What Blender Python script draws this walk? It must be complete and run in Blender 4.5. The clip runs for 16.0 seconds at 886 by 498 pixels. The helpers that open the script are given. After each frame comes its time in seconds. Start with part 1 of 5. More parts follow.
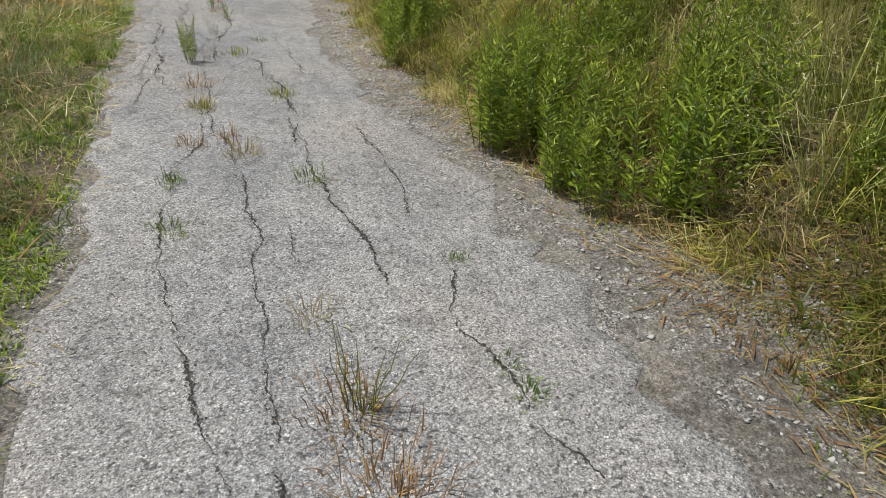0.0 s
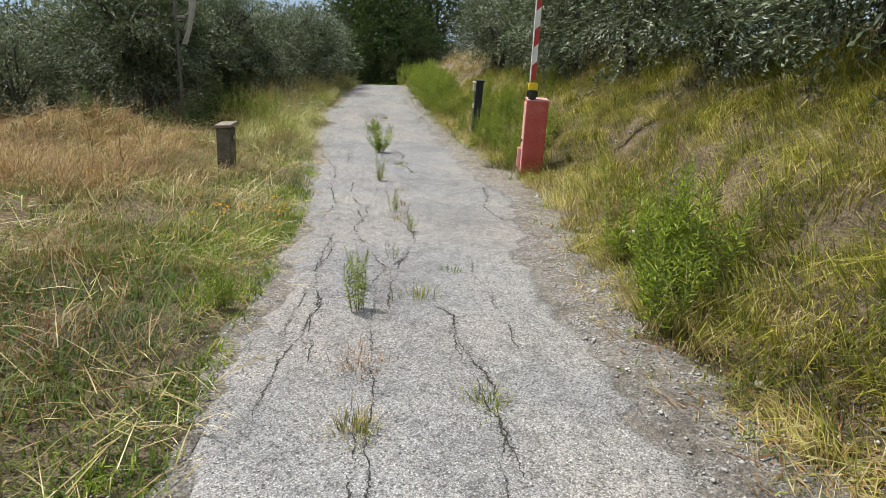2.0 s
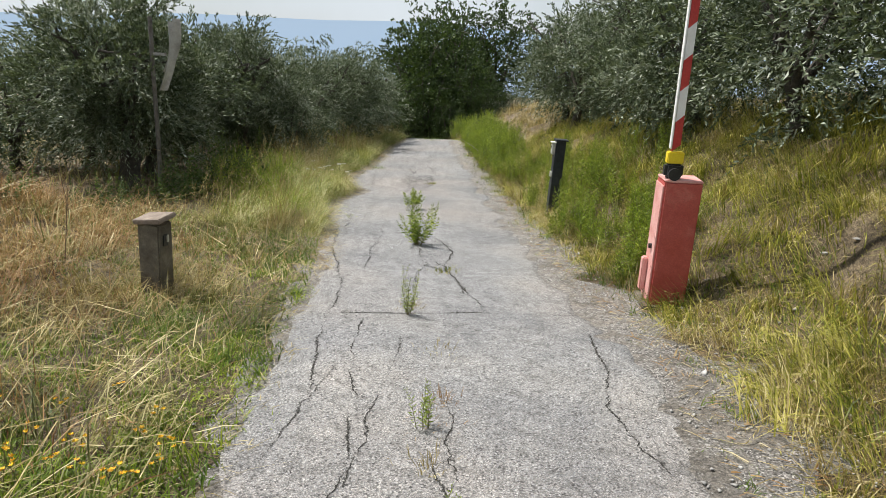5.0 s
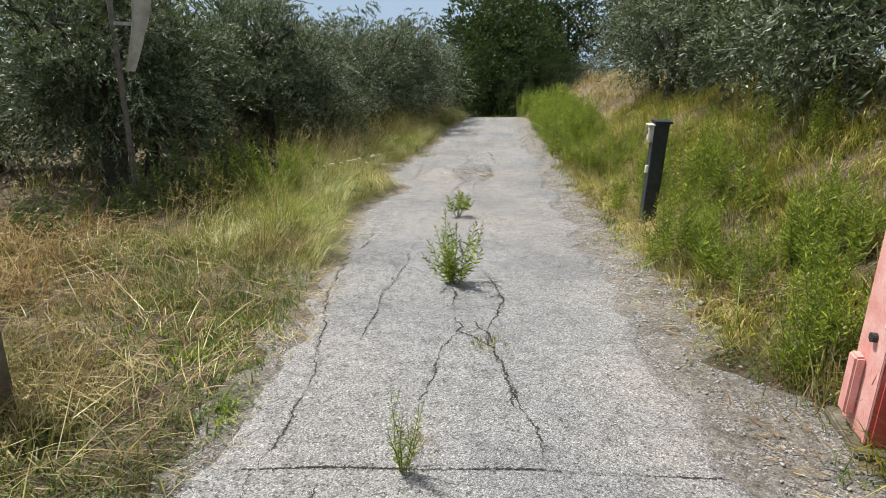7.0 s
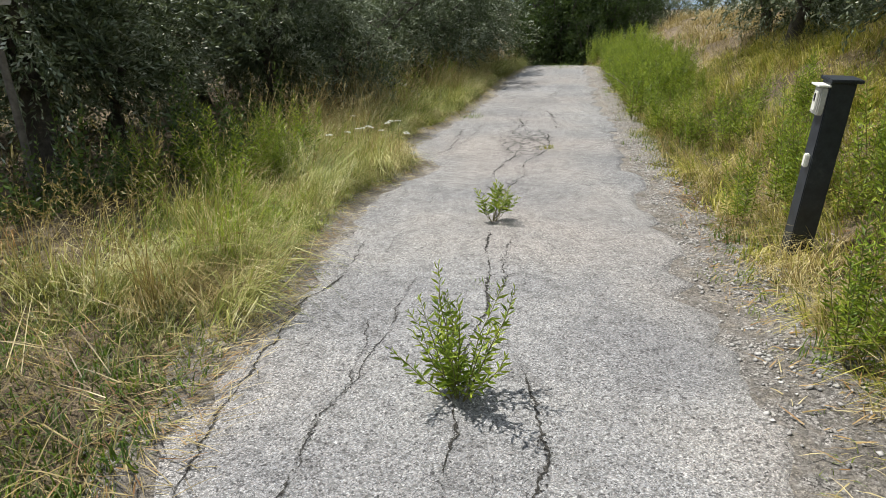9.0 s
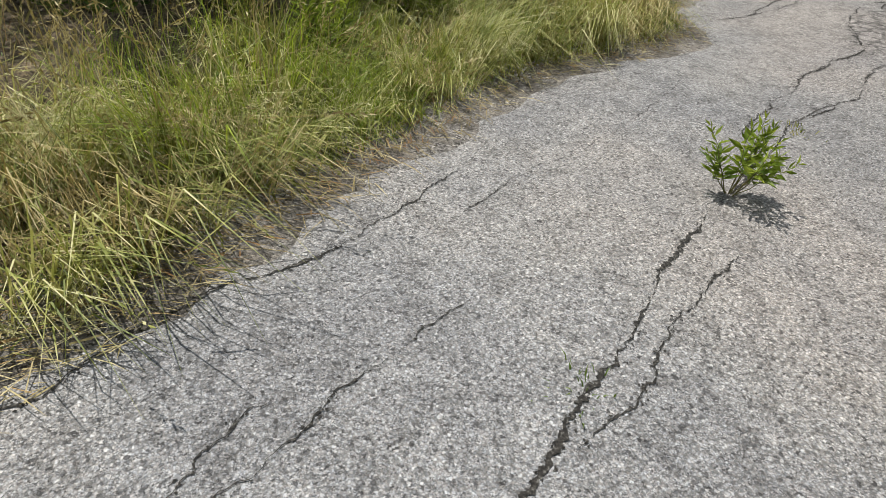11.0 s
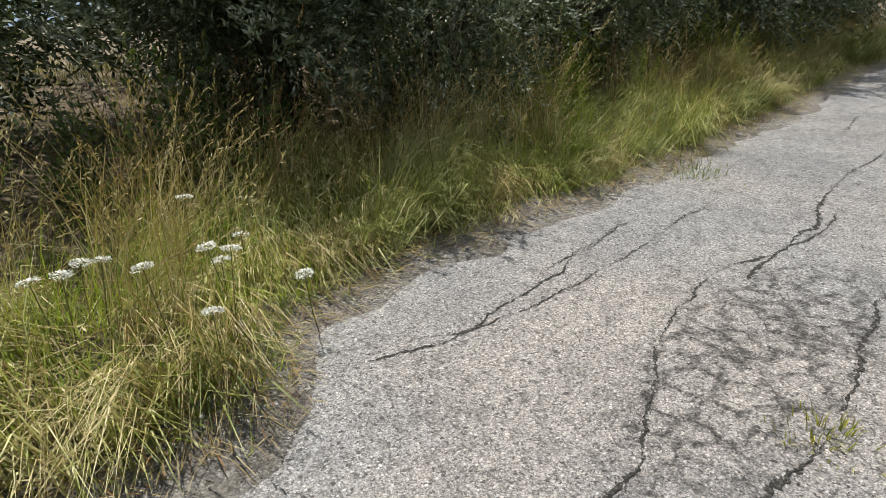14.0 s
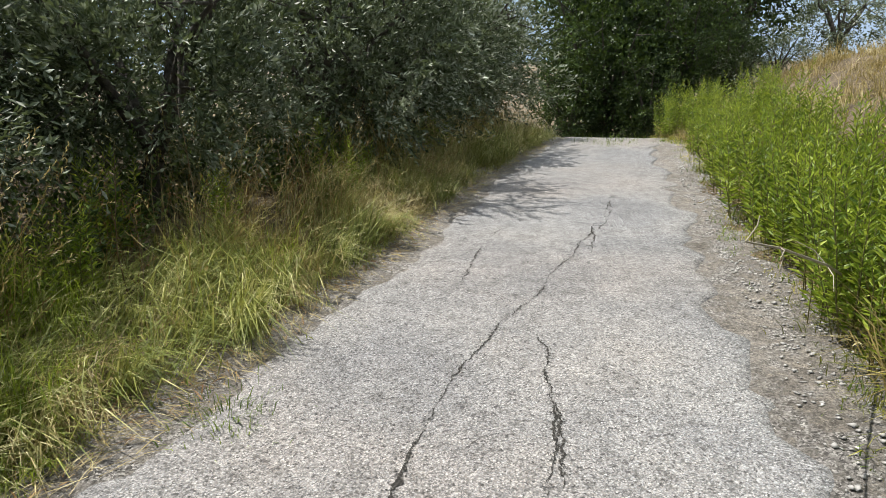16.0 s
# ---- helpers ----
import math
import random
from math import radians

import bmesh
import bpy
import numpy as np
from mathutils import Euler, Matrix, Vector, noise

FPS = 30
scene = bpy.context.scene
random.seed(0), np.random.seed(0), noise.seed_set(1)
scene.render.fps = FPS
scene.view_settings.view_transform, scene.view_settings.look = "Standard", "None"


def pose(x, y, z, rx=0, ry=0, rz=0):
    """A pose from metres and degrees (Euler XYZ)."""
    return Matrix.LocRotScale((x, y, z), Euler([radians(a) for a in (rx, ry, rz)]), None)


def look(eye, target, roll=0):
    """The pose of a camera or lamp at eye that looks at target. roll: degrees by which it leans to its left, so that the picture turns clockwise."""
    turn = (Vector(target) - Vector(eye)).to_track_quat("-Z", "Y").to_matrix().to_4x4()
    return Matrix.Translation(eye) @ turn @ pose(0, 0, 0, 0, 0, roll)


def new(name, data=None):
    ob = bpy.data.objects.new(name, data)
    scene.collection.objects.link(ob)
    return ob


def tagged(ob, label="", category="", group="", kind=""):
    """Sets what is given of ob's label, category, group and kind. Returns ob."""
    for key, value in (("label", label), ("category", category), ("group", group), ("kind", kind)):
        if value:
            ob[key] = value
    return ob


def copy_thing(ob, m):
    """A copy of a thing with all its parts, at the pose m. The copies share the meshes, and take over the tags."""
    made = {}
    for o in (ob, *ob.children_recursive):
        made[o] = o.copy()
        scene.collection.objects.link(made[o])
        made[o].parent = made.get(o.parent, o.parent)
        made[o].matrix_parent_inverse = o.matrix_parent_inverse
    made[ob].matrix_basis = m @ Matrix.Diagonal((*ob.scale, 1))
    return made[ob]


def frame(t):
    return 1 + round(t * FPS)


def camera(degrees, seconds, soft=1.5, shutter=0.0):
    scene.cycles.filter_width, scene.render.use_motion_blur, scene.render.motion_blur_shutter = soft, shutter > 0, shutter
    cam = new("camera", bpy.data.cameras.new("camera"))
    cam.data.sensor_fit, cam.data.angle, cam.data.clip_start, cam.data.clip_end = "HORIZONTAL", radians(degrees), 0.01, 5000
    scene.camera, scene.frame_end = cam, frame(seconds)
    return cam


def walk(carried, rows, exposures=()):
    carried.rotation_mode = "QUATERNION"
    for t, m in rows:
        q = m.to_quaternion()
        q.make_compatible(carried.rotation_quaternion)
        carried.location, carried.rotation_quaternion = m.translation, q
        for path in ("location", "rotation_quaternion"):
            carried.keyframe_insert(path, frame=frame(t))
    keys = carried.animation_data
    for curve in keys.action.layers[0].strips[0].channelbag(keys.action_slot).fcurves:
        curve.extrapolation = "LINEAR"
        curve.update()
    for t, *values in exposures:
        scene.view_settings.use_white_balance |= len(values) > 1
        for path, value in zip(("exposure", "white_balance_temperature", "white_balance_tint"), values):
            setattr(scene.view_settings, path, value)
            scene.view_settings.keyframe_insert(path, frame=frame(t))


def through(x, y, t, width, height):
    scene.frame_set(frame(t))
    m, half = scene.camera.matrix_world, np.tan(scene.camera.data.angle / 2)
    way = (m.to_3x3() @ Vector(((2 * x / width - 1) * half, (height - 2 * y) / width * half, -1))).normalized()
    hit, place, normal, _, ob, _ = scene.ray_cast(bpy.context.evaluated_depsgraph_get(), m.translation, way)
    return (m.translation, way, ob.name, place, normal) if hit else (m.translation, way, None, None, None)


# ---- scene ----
cam = camera(69.02, 16.0, soft=0.5)
PATH = [
    (0.0, pose(0.000, -0.000, 1.500, 55.18, -4.80, 3.10)),
    (0.5, pose(-0.225, 0.553, 1.430, 57.19, -5.01, 4.96)),
    (1.0, pose(-0.492, 1.148, 1.388, 62.31, -4.64, 9.02)),
    (1.5, pose(-0.747, 1.755, 1.312, 67.82, -2.82, 13.48)),
    (2.0, pose(-0.912, 2.345, 1.241, 68.57, -2.54, 17.28)),
    (2.5, pose(-1.102, 2.916, 1.185, 68.50, -2.59, 17.62)),
    (3.0, pose(-1.310, 3.487, 1.146, 68.32, -2.64, 18.28)),
    (3.5, pose(-1.544, 4.083, 1.101, 68.39, -2.70, 18.51)),
    (4.0, pose(-1.757, 4.725, 1.045, 69.00, -2.31, 19.26)),
    (4.5, pose(-1.994, 5.334, 0.982, 69.70, -2.21, 19.44)),
    (5.0, pose(-2.220, 5.972, 0.898, 72.67, -2.22, 22.01)),
    (5.2, pose(-2.304, 6.233, 0.865, 72.69, -2.21, 22.47)),
    (7.3, pose(-3.118, 8.799, 0.620, 70.28, 0.46, 28.42)),
    (7.5, pose(-3.221, 9.062, 0.576, 70.25, 0.49, 28.57)),
    (8.0, pose(-3.469, 9.684, 0.503, 70.33, 0.35, 29.06)),
    (8.5, pose(-3.719, 10.314, 0.446, 70.11, 0.64, 30.08)),
    (9.0, pose(-3.958, 10.874, 0.363, 66.10, 1.30, 33.45)),
    (9.2, pose(-4.036, 11.129, 0.320, 63.98, 1.68, 37.01)),
    (11.3, pose(-5.109, 13.549, -0.188, 52.77, 0.23, 66.21)),
    (11.5, pose(-5.184, 13.778, -0.195, 54.52, 1.39, 68.10)),
    (12.0, pose(-5.452, 14.373, -0.256, 56.15, 3.34, 69.52)),
    (12.5, pose(-5.683, 15.049, -0.290, 58.17, 3.27, 66.74)),
    (13.0, pose(-5.952, 15.662, -0.359, 58.82, 2.93, 62.62)),
    (13.5, pose(-6.236, 16.247, -0.401, 62.27, 3.68, 62.58)),
    (14.0, pose(-6.503, 16.798, -0.428, 64.35, 3.80, 63.42)),
    (14.5, pose(-6.715, 17.432, -0.422, 67.88, 3.58, 60.20)),
    (15.0, pose(-6.967, 18.015, -0.453, 69.37, 1.77, 48.52)),
    (15.5, pose(-7.237, 18.537, -0.465, 69.74, 1.71, 41.90)),
    (16.0, pose(-7.485, 19.053, -0.496, 70.31, 1.46, 38.03)),
]
walk(cam, PATH, [(0.0, -0.06), (1.0, 0.02), (2.2, 0.26), (4.0, 0.3), (9.2, 0.3), (11.5, -0.04), (12.6, 0.04), (14.0, 0.18), (15.0, 0.32), (16.0, 0.42)])

# ---- light ----
SUN_ELEV, SUN_AZ = radians(61), math.atan2(-0.998, 0.065)
world = bpy.data.worlds.new("world")
scene.world = world
world.use_nodes = True
wn = world.node_tree
sky = wn.nodes.new("ShaderNodeTexSky")
sky.sky_type, sky.sun_disc = "NISHITA", False
sky.sun_elevation, sky.sun_rotation = SUN_ELEV, SUN_AZ
sky.dust_density, sky.air_density, sky.altitude = 1.5, 1.0, 300
cloud = wn.nodes.new("ShaderNodeTexNoise")
cloud.inputs["Scale"].default_value, cloud.inputs["Detail"].default_value = 2.6, 6.0
thin_cloud = wn.nodes.new("ShaderNodeMapRange")
for k, v in ((1, 0.3), (2, 0.7), (3, 0.5), (4, 0.9)):
    thin_cloud.inputs[k].default_value = v
veil = wn.nodes.new("ShaderNodeMix")
veil.data_type = "RGBA"
veil.inputs[7].default_value = (9.8, 10.6, 11.4, 1)
wn.links.new(wn.nodes.new("ShaderNodeTexCoord").outputs["Generated"], cloud.inputs["Vector"])
wn.links.new(cloud.outputs[0], thin_cloud.inputs[0])
wn.links.new(thin_cloud.outputs[0], veil.inputs[0])
wn.links.new(sky.outputs[0], veil.inputs[6])
wn.links.new(veil.outputs[2], wn.nodes["Background"].inputs[0])
wn.nodes["Background"].inputs[1].default_value = 0.066
sun_data = bpy.data.lights.new("sun", "SUN")
sun_data.energy, sun_data.angle, sun_data.color = 5.0, radians(0.53), (1.0, 0.955, 0.88)
sun = new("sun", sun_data)
to_sun = Vector((math.sin(SUN_AZ) * math.cos(SUN_ELEV), math.cos(SUN_AZ) * math.cos(SUN_ELEV), math.sin(SUN_ELEV)))
sun.matrix_world = look(to_sun * 60, (0, 0, 0))

# ---- plan: a metres along the lane, c metres across it (right positive) ----
TURN = radians(20.5)
AL = (-math.sin(TURN), math.cos(TURN))
CR = (math.cos(TURN), math.sin(TURN))
rng = np.random.default_rng(7)


def left_edge(a):
    return np.interp(a, [-6, 3, 6, 9, 11, 12.7, 15, 17, 18.3, 18.9, 19.2, 20, 21, 22.2, 25, 28, 32, 45],
                     [-0.8, -0.8, -0.95, -1.0, -1.2, -1.4, -1.8, -2.15, -1.9, -1.95, -2.38, -2.52, -2.46, -2.28, -2.25, -2.3, -2.0, -3.5])


def right_edge(a):
    return np.interp(a, [-6, 2.5, 3.6, 6, 9, 10.4, 11.5, 13, 16, 20, 25, 28, 31, 33, 45],
                     [1.45, 1.45, 1.28, 1.06, 1.2, 1.35, 1.2, 0.97, 0.77, 0.5, 0.26, 0.08, -0.1, -0.4, -2.5])


def road_z(a, c):
    a = np.asarray(a, float)
    z = 0.025 - 0.1209 * a + 0.009 * np.clip(c, -12, 12) + 0.001295 * np.clip(a, -20, 46) ** 2
    return z - 0.03 * np.clip(a - 30.9, 0, 8) ** 2 - np.clip(a - 38.9, 0, 60) * 0.12


def wob(a, c, s, seed=0.0):
    """Smooth bumps, about -1 to 1, s metres long."""
    a, c = np.asarray(a, float) / s, np.asarray(c, float) / s
    return (np.sin(a * 1.7 + 1.3 * np.sin(c * 1.1 + seed) + seed) + np.sin(c * 2.1 + 1.7 * np.sin(a * 0.9 + 2 * seed)) + np.sin((a + c) * 3.1 + seed * 3)) / 3


def bank_top(a):
    return np.interp(a, [-20, 4, 12, 18, 24, 32, 60], [2.2, 2.5, 2.6, 2.1, 1.5, 1.25, 1.4])


def bank_foot(a):
    return np.interp(a, [-20, 3, 9, 12, 14, 17, 40], [0.75, 0.75, 0.7, 0.75, 0.95, 0.8, 0.8])


def ground_h(a, c):
    """Height of the soil over the lane's own surface."""
    a, c = np.asarray(a, float), np.asarray(c, float)
    dl, dr = left_edge(a) - c, c - right_edge(a)
    h = np.full(np.broadcast(a, c).shape, -0.06)
    left = -0.02 + 0.05 * np.clip(dl, 0, 6) + (0.03 + 0.06 * np.clip(dl - 0.8, 0, 1)) * wob(a, c, 0.8) * np.clip(dl, 0, 1) - 0.13 * np.clip(dl - 9, 0, 120)
    top, foot = bank_top(a), bank_foot(a)
    d = np.clip(dr - foot, 0, None)
    right = -0.015 + 0.06 * np.clip(dr, 0, foot) + top * np.tanh(d * 0.72 / top) + 0.09 * wob(a, c, 0.7, 2) * np.clip(d, 0, 1) - 0.02 * np.clip(d - 6, 0, 60)
    scarp = 0.45 * np.exp(-((a - 8.8) / 2.6) ** 4)
    right = right + scarp * ((1 + np.tanh((d - 1.05 - 0.12 * wob(a, c, 0.5, 6)) / 0.09)) / 2 - np.clip(d / 1.05, 0, 1))
    left = left + 0.38 * np.exp(-((a - 12.6) / 1.1) ** 2 - ((c + 5.0) / 1.0) ** 2)
    h = np.where(dl > 0, left, h)
    h = np.where(dr > 0, right, h)
    fade = np.clip((a - 30.3) / 8, 0, 1)
    return h + np.where(dr > 1.5, 1, 0) * fade * np.clip(dr - 1.5, 0, 6) * 0.32


def place(a, c, h=0.0):
    """World points over the soil at a, c."""
    a, c = np.asarray(a, float), np.asarray(c, float)
    z = road_z(a, c) + ground_h(a, c) + h
    return np.stack(np.broadcast_arrays(a * AL[0] + c * CR[0], a * AL[1] + c * CR[1], z), -1)


def on_road(a, c, h=0.0):
    a, c = np.asarray(a, float), np.asarray(c, float)
    z = road_z(a, c) + 0.008 * wob(a, c, 0.5, 4) + h
    return np.stack(np.broadcast_arrays(a * AL[0] + c * CR[0], a * AL[1] + c * CR[1], z), -1)


# ---- materials ----
def material(name):
    m = bpy.data.materials.new(name)
    m.use_nodes = True
    nt = m.node_tree
    return m, nt, nt.nodes["Principled BSDF"]


def noise_node(nt, scale, detail=4.0, rough=0.6, coords="Object"):
    tc = nt.nodes.new("ShaderNodeTexCoord")
    n = nt.nodes.new("ShaderNodeTexNoise")
    n.inputs["Scale"].default_value, n.inputs["Detail"].default_value, n.inputs["Roughness"].default_value = scale, detail, rough
    nt.links.new(tc.outputs[coords], n.inputs["Vector"])
    return n


def ramp(nt, src, stops):
    r = nt.nodes.new("ShaderNodeValToRGB")
    el = r.color_ramp.elements
    while len(el) < len(stops):
        el.new(0.5)
    for e, (p, col) in zip(el, stops):
        e.position, e.color = p, (*col, 1)
    nt.links.new(src, r.inputs[0])
    return r.outputs[0]


def mix(nt, kind, fac, x, y):
    m = nt.nodes.new("ShaderNodeMix")
    m.data_type, m.blend_type = "RGBA", kind
    for k, v in ((0, fac), (6, x), (7, y)):
        if isinstance(v, bpy.types.NodeSocket):
            nt.links.new(v, m.inputs[k])
        else:
            m.inputs[k].default_value = v if k == 0 else (*v, 1)
    return m.outputs[2]


def bump(nt, b, height, strength, dist):
    n = nt.nodes.new("ShaderNodeBump")
    n.inputs["Strength"].default_value, n.inputs["Distance"].default_value = strength, dist
    nt.links.new(height, n.inputs["Height"])
    nt.links.new(n.outputs[0], b.inputs["Normal"])


def plain(name, stops, scale=6.0, rough=0.8, metal=0.0, grain=60.0, bumped=0.3, dist=0.004):
    """A surface of two or three close colours in patches, with fine grain."""
    m, nt, b = material(name)
    col = ramp(nt, noise_node(nt, scale).outputs[0], stops)
    fine = noise_node(nt, grain, 3)
    col = mix(nt, "OVERLAY", 0.35, col, ramp(nt, fine.outputs[0], [(0.3, (0.3, 0.3, 0.3)), (0.7, (0.7, 0.7, 0.7))]))
    nt.links.new(col, b.inputs["Base Color"])
    b.inputs["Roughness"].default_value, b.inputs["Metallic"].default_value = rough, metal
    bump(nt, b, fine.outputs[0], bumped, dist)
    return m


def foliage(name, stops, rough=0.55, through=0.2, thin=(0.3, 0.4, 0.05), patch=0.8):
    """Leaves or blades that differ one by one, with light coming through."""
    m, nt, b = material(name)
    geo = nt.nodes.new("ShaderNodeNewGeometry")
    big = noise_node(nt, patch, 2, coords="Object")
    add = nt.nodes.new("ShaderNodeMath")
    add.operation = "MULTIPLY_ADD"
    add.inputs[1].default_value = 0.6
    nt.links.new(geo.outputs["Random Per Island"], add.inputs[0])
    sub = nt.nodes.new("ShaderNodeMath")
    sub.operation = "MULTIPLY_ADD"
    sub.inputs[1].default_value, sub.inputs[2].default_value = 3.5, -1.55
    tuft = noise_node(nt, patch * 9, 2, coords="Object")
    both = nt.nodes.new("ShaderNodeMath")
    both.operation = "MULTIPLY_ADD"
    both.inputs[1].default_value = 0.55
    half = nt.nodes.new("ShaderNodeMath")
    half.operation = "MULTIPLY"
    half.inputs[1].default_value = 0.45
    nt.links.new(tuft.outputs[0], half.inputs[0])
    nt.links.new(big.outputs[0], both.inputs[0])
    nt.links.new(half.outputs[0], both.inputs[2])
    nt.links.new(both.outputs[0], sub.inputs[0])
    nt.links.new(sub.outputs[0], add.inputs[2])
    col = ramp(nt, add.outputs[0], stops)
    nt.links.new(col, b.inputs["Base Color"])
    b.inputs["Roughness"].default_value = rough
    b.inputs["Specular IOR Level"].default_value = 0.35
    tr = nt.nodes.new("ShaderNodeBsdfTranslucent")
    nt.links.new(mix(nt, "MIX", 0.5, col, thin), tr.inputs[0])
    ms = nt.nodes.new("ShaderNodeMixShader")
    ms.inputs[0].default_value = through
    nt.links.new(b.outputs[0], ms.inputs[1])
    nt.links.new(tr.outputs[0], ms.inputs[2])
    nt.links.new(ms.outputs[0], nt.nodes["Material Output"].inputs[0])
    return m


def chips(nt, scale, warp, rough_at):
    """Voronoi cells with ragged outlines: a random value and the depth of the joint."""
    tc = nt.nodes.new("ShaderNodeTexCoord")
    n = noise_node(nt, rough_at, 3, 0.7)
    add = nt.nodes.new("ShaderNodeVectorMath")
    add.operation = "MULTIPLY_ADD"
    add.inputs[1].default_value = (warp, warp, warp)
    nt.links.new(n.outputs["Color"], add.inputs[0])
    nt.links.new(tc.outputs["Object"], add.inputs[2])
    vo = nt.nodes.new("ShaderNodeTexVoronoi")
    vo.inputs["Scale"].default_value = scale
    nt.links.new(add.outputs[0], vo.inputs["Vector"])
    return vo


def asphalt_material():
    m, nt, b = material("worn_asphalt")
    big, small = chips(nt, 108, 0.02, 80), chips(nt, 225, 0.012, 160)
    tones = [(0.12, (0.085, 0.085, 0.086)), (0.36, (0.235, 0.236, 0.237)), (0.56, (0.36, 0.359, 0.357)), (0.74, (0.45, 0.448, 0.445)), (0.9, (0.59, 0.587, 0.58))]
    one = mix(nt, "MULTIPLY", 0.85, ramp(nt, big.outputs["Color"], tones), ramp(nt, big.outputs["Distance"], [(0.28, (1.05, 1.05, 1.05)), (0.6, (0.42, 0.412, 0.402))]))
    two = mix(nt, "MULTIPLY", 0.7, ramp(nt, small.outputs["Color"], tones), ramp(nt, small.outputs["Distance"], [(0.28, (1.05, 1.05, 1.05)), (0.62, (0.42, 0.413, 0.405))]))
    pick = ramp(nt, noise_node(nt, 55, 2, 0.5).outputs[0], [(0.44, (0, 0, 0)), (0.52, (1, 1, 1))])
    col = mix(nt, "MIX", pick, two, one)
    tint = ramp(nt, noise_node(nt, 130, 1).outputs[0], [(0.3, (0.94, 0.98, 1.05)), (0.5, (1, 1, 1)), (0.7, (1.05, 0.985, 0.94))])
    col = mix(nt, "MULTIPLY", 0.8, col, tint)
    wide = noise_node(nt, 0.9, 5, 0.65)
    col = mix(nt, "MULTIPLY", 0.8, col, ramp(nt, wide.outputs[0], [(0.3, (0.72, 0.71, 0.72)), (0.5, (1.0, 0.99, 0.98)), (0.72, (1.2, 1.18, 1.14))]))
    hue = noise_node(nt, 0.45, 3, 0.5)
    col = mix(nt, "MULTIPLY", 0.7, col, ramp(nt, hue.outputs[0], [(0.4, (0.96, 0.99, 1.03)), (0.5, (1.0, 1.0, 1.0)), (0.64, (1.05, 0.985, 0.945))]))
    fine = noise_node(nt, 9, 6, 0.75)
    col = mix(nt, "MULTIPLY", 0.75, col, ramp(nt, fine.outputs[0], [(0.36, (0.62, 0.61, 0.6)), (0.5, (1, 1, 1)), (0.68, (1.12, 1.11, 1.09))]))
    # the crazed patch, where the chips have gone and the dark binder shows
    tc = nt.nodes.new("ShaderNodeTexCoord")
    mp = nt.nodes.new("ShaderNodeMapping")
    mp.vector_type = "TEXTURE"
    mp.inputs["Location"].default_value, mp.inputs["Rotation"].default_value, mp.inputs["Scale"].default_value = (-7.82, 18.72, -1.9), (0, 0, TURN), (0.42, 1.15, 5)
    ball = nt.nodes.new("ShaderNodeTexGradient")
    ball.gradient_type = "SPHERICAL"
    nt.links.new(tc.outputs["Object"], mp.inputs["Vector"])
    nt.links.new(mp.outputs[0], ball.inputs[0])
    vein = nt.nodes.new("ShaderNodeTexVoronoi")
    vein.feature, vein.inputs["Scale"].default_value = "DISTANCE_TO_EDGE", 6.5
    warp = nt.nodes.new("ShaderNodeVectorMath")
    warp.operation = "MULTIPLY_ADD"
    warp.inputs[1].default_value = (0.14, 0.14, 0.14)
    nt.links.new(noise_node(nt, 11, 4, 0.7).outputs["Color"], warp.inputs[0])
    nt.links.new(tc.outputs["Object"], warp.inputs[2])
    nt.links.new(warp.outputs[0], vein.inputs["Vector"])
    worn = ramp(nt, vein.outputs["Distance"], [(0.03, (1, 1, 1)), (0.16, (0, 0, 0))])
    worn = mix(nt, "MULTIPLY", 1.0, worn, ramp(nt, noise_node(nt, 16, 5, 0.8).outputs[0], [(0.36, (0, 0, 0)), (0.56, (1, 1, 1))]))
    worn = mix(nt, "MULTIPLY", 1.0, worn, ramp(nt, ball.outputs[0], [(0.02, (0, 0, 0)), (0.3, (1, 1, 1))]))
    col = mix(nt, "MIX", worn, col, mix(nt, "MULTIPLY", 1.0, col, (0.22, 0.22, 0.22)))
    nt.links.new(col, b.inputs["Base Color"])
    b.inputs["Roughness"].default_value = 0.88
    b.inputs["Specular IOR Level"].default_value = 0.3
    bump(nt, b, mix(nt, "MIX", 0.5, big.outputs["Color"], noise_node(nt, 160, 4, 0.8).outputs["Color"]), 0.75, 0.006)
    return m


def soil_colour(nt, stops):
    col = ramp(nt, noise_node(nt, 2.2, 6, 0.7).outputs[0], stops)
    crumbs = chips(nt, 170, 0.02, 90)
    col = mix(nt, "OVERLAY", 0.7, col, ramp(nt, crumbs.outputs["Color"], [(0.2, (0.12, 0.115, 0.105)), (0.5, (0.42, 0.41, 0.39)), (0.72, (0.62, 0.6, 0.57)), (0.88, (0.95, 0.93, 0.9))]))
    return mix(nt, "MULTIPLY", 0.8, col, ramp(nt, noise_node(nt, 26, 6, 0.8).outputs[0], [(0.38, (0.3, 0.28, 0.25)), (0.5, (1, 1, 1)), (0.62, (1.5, 1.45, 1.35))]))


def soil_material():
    m, nt, b = material("dry_soil")
    nt.links.new(soil_colour(nt, [(0.3, (0.08, 0.062, 0.038)), (0.5, (0.17, 0.132, 0.084)), (0.7, (0.31, 0.25, 0.17))]), b.inputs["Base Color"])
    b.inputs["Roughness"].default_value = 0.95
    bump(nt, b, noise_node(nt, 38, 7, 0.85).outputs[0], 1.0, 0.03)
    return m


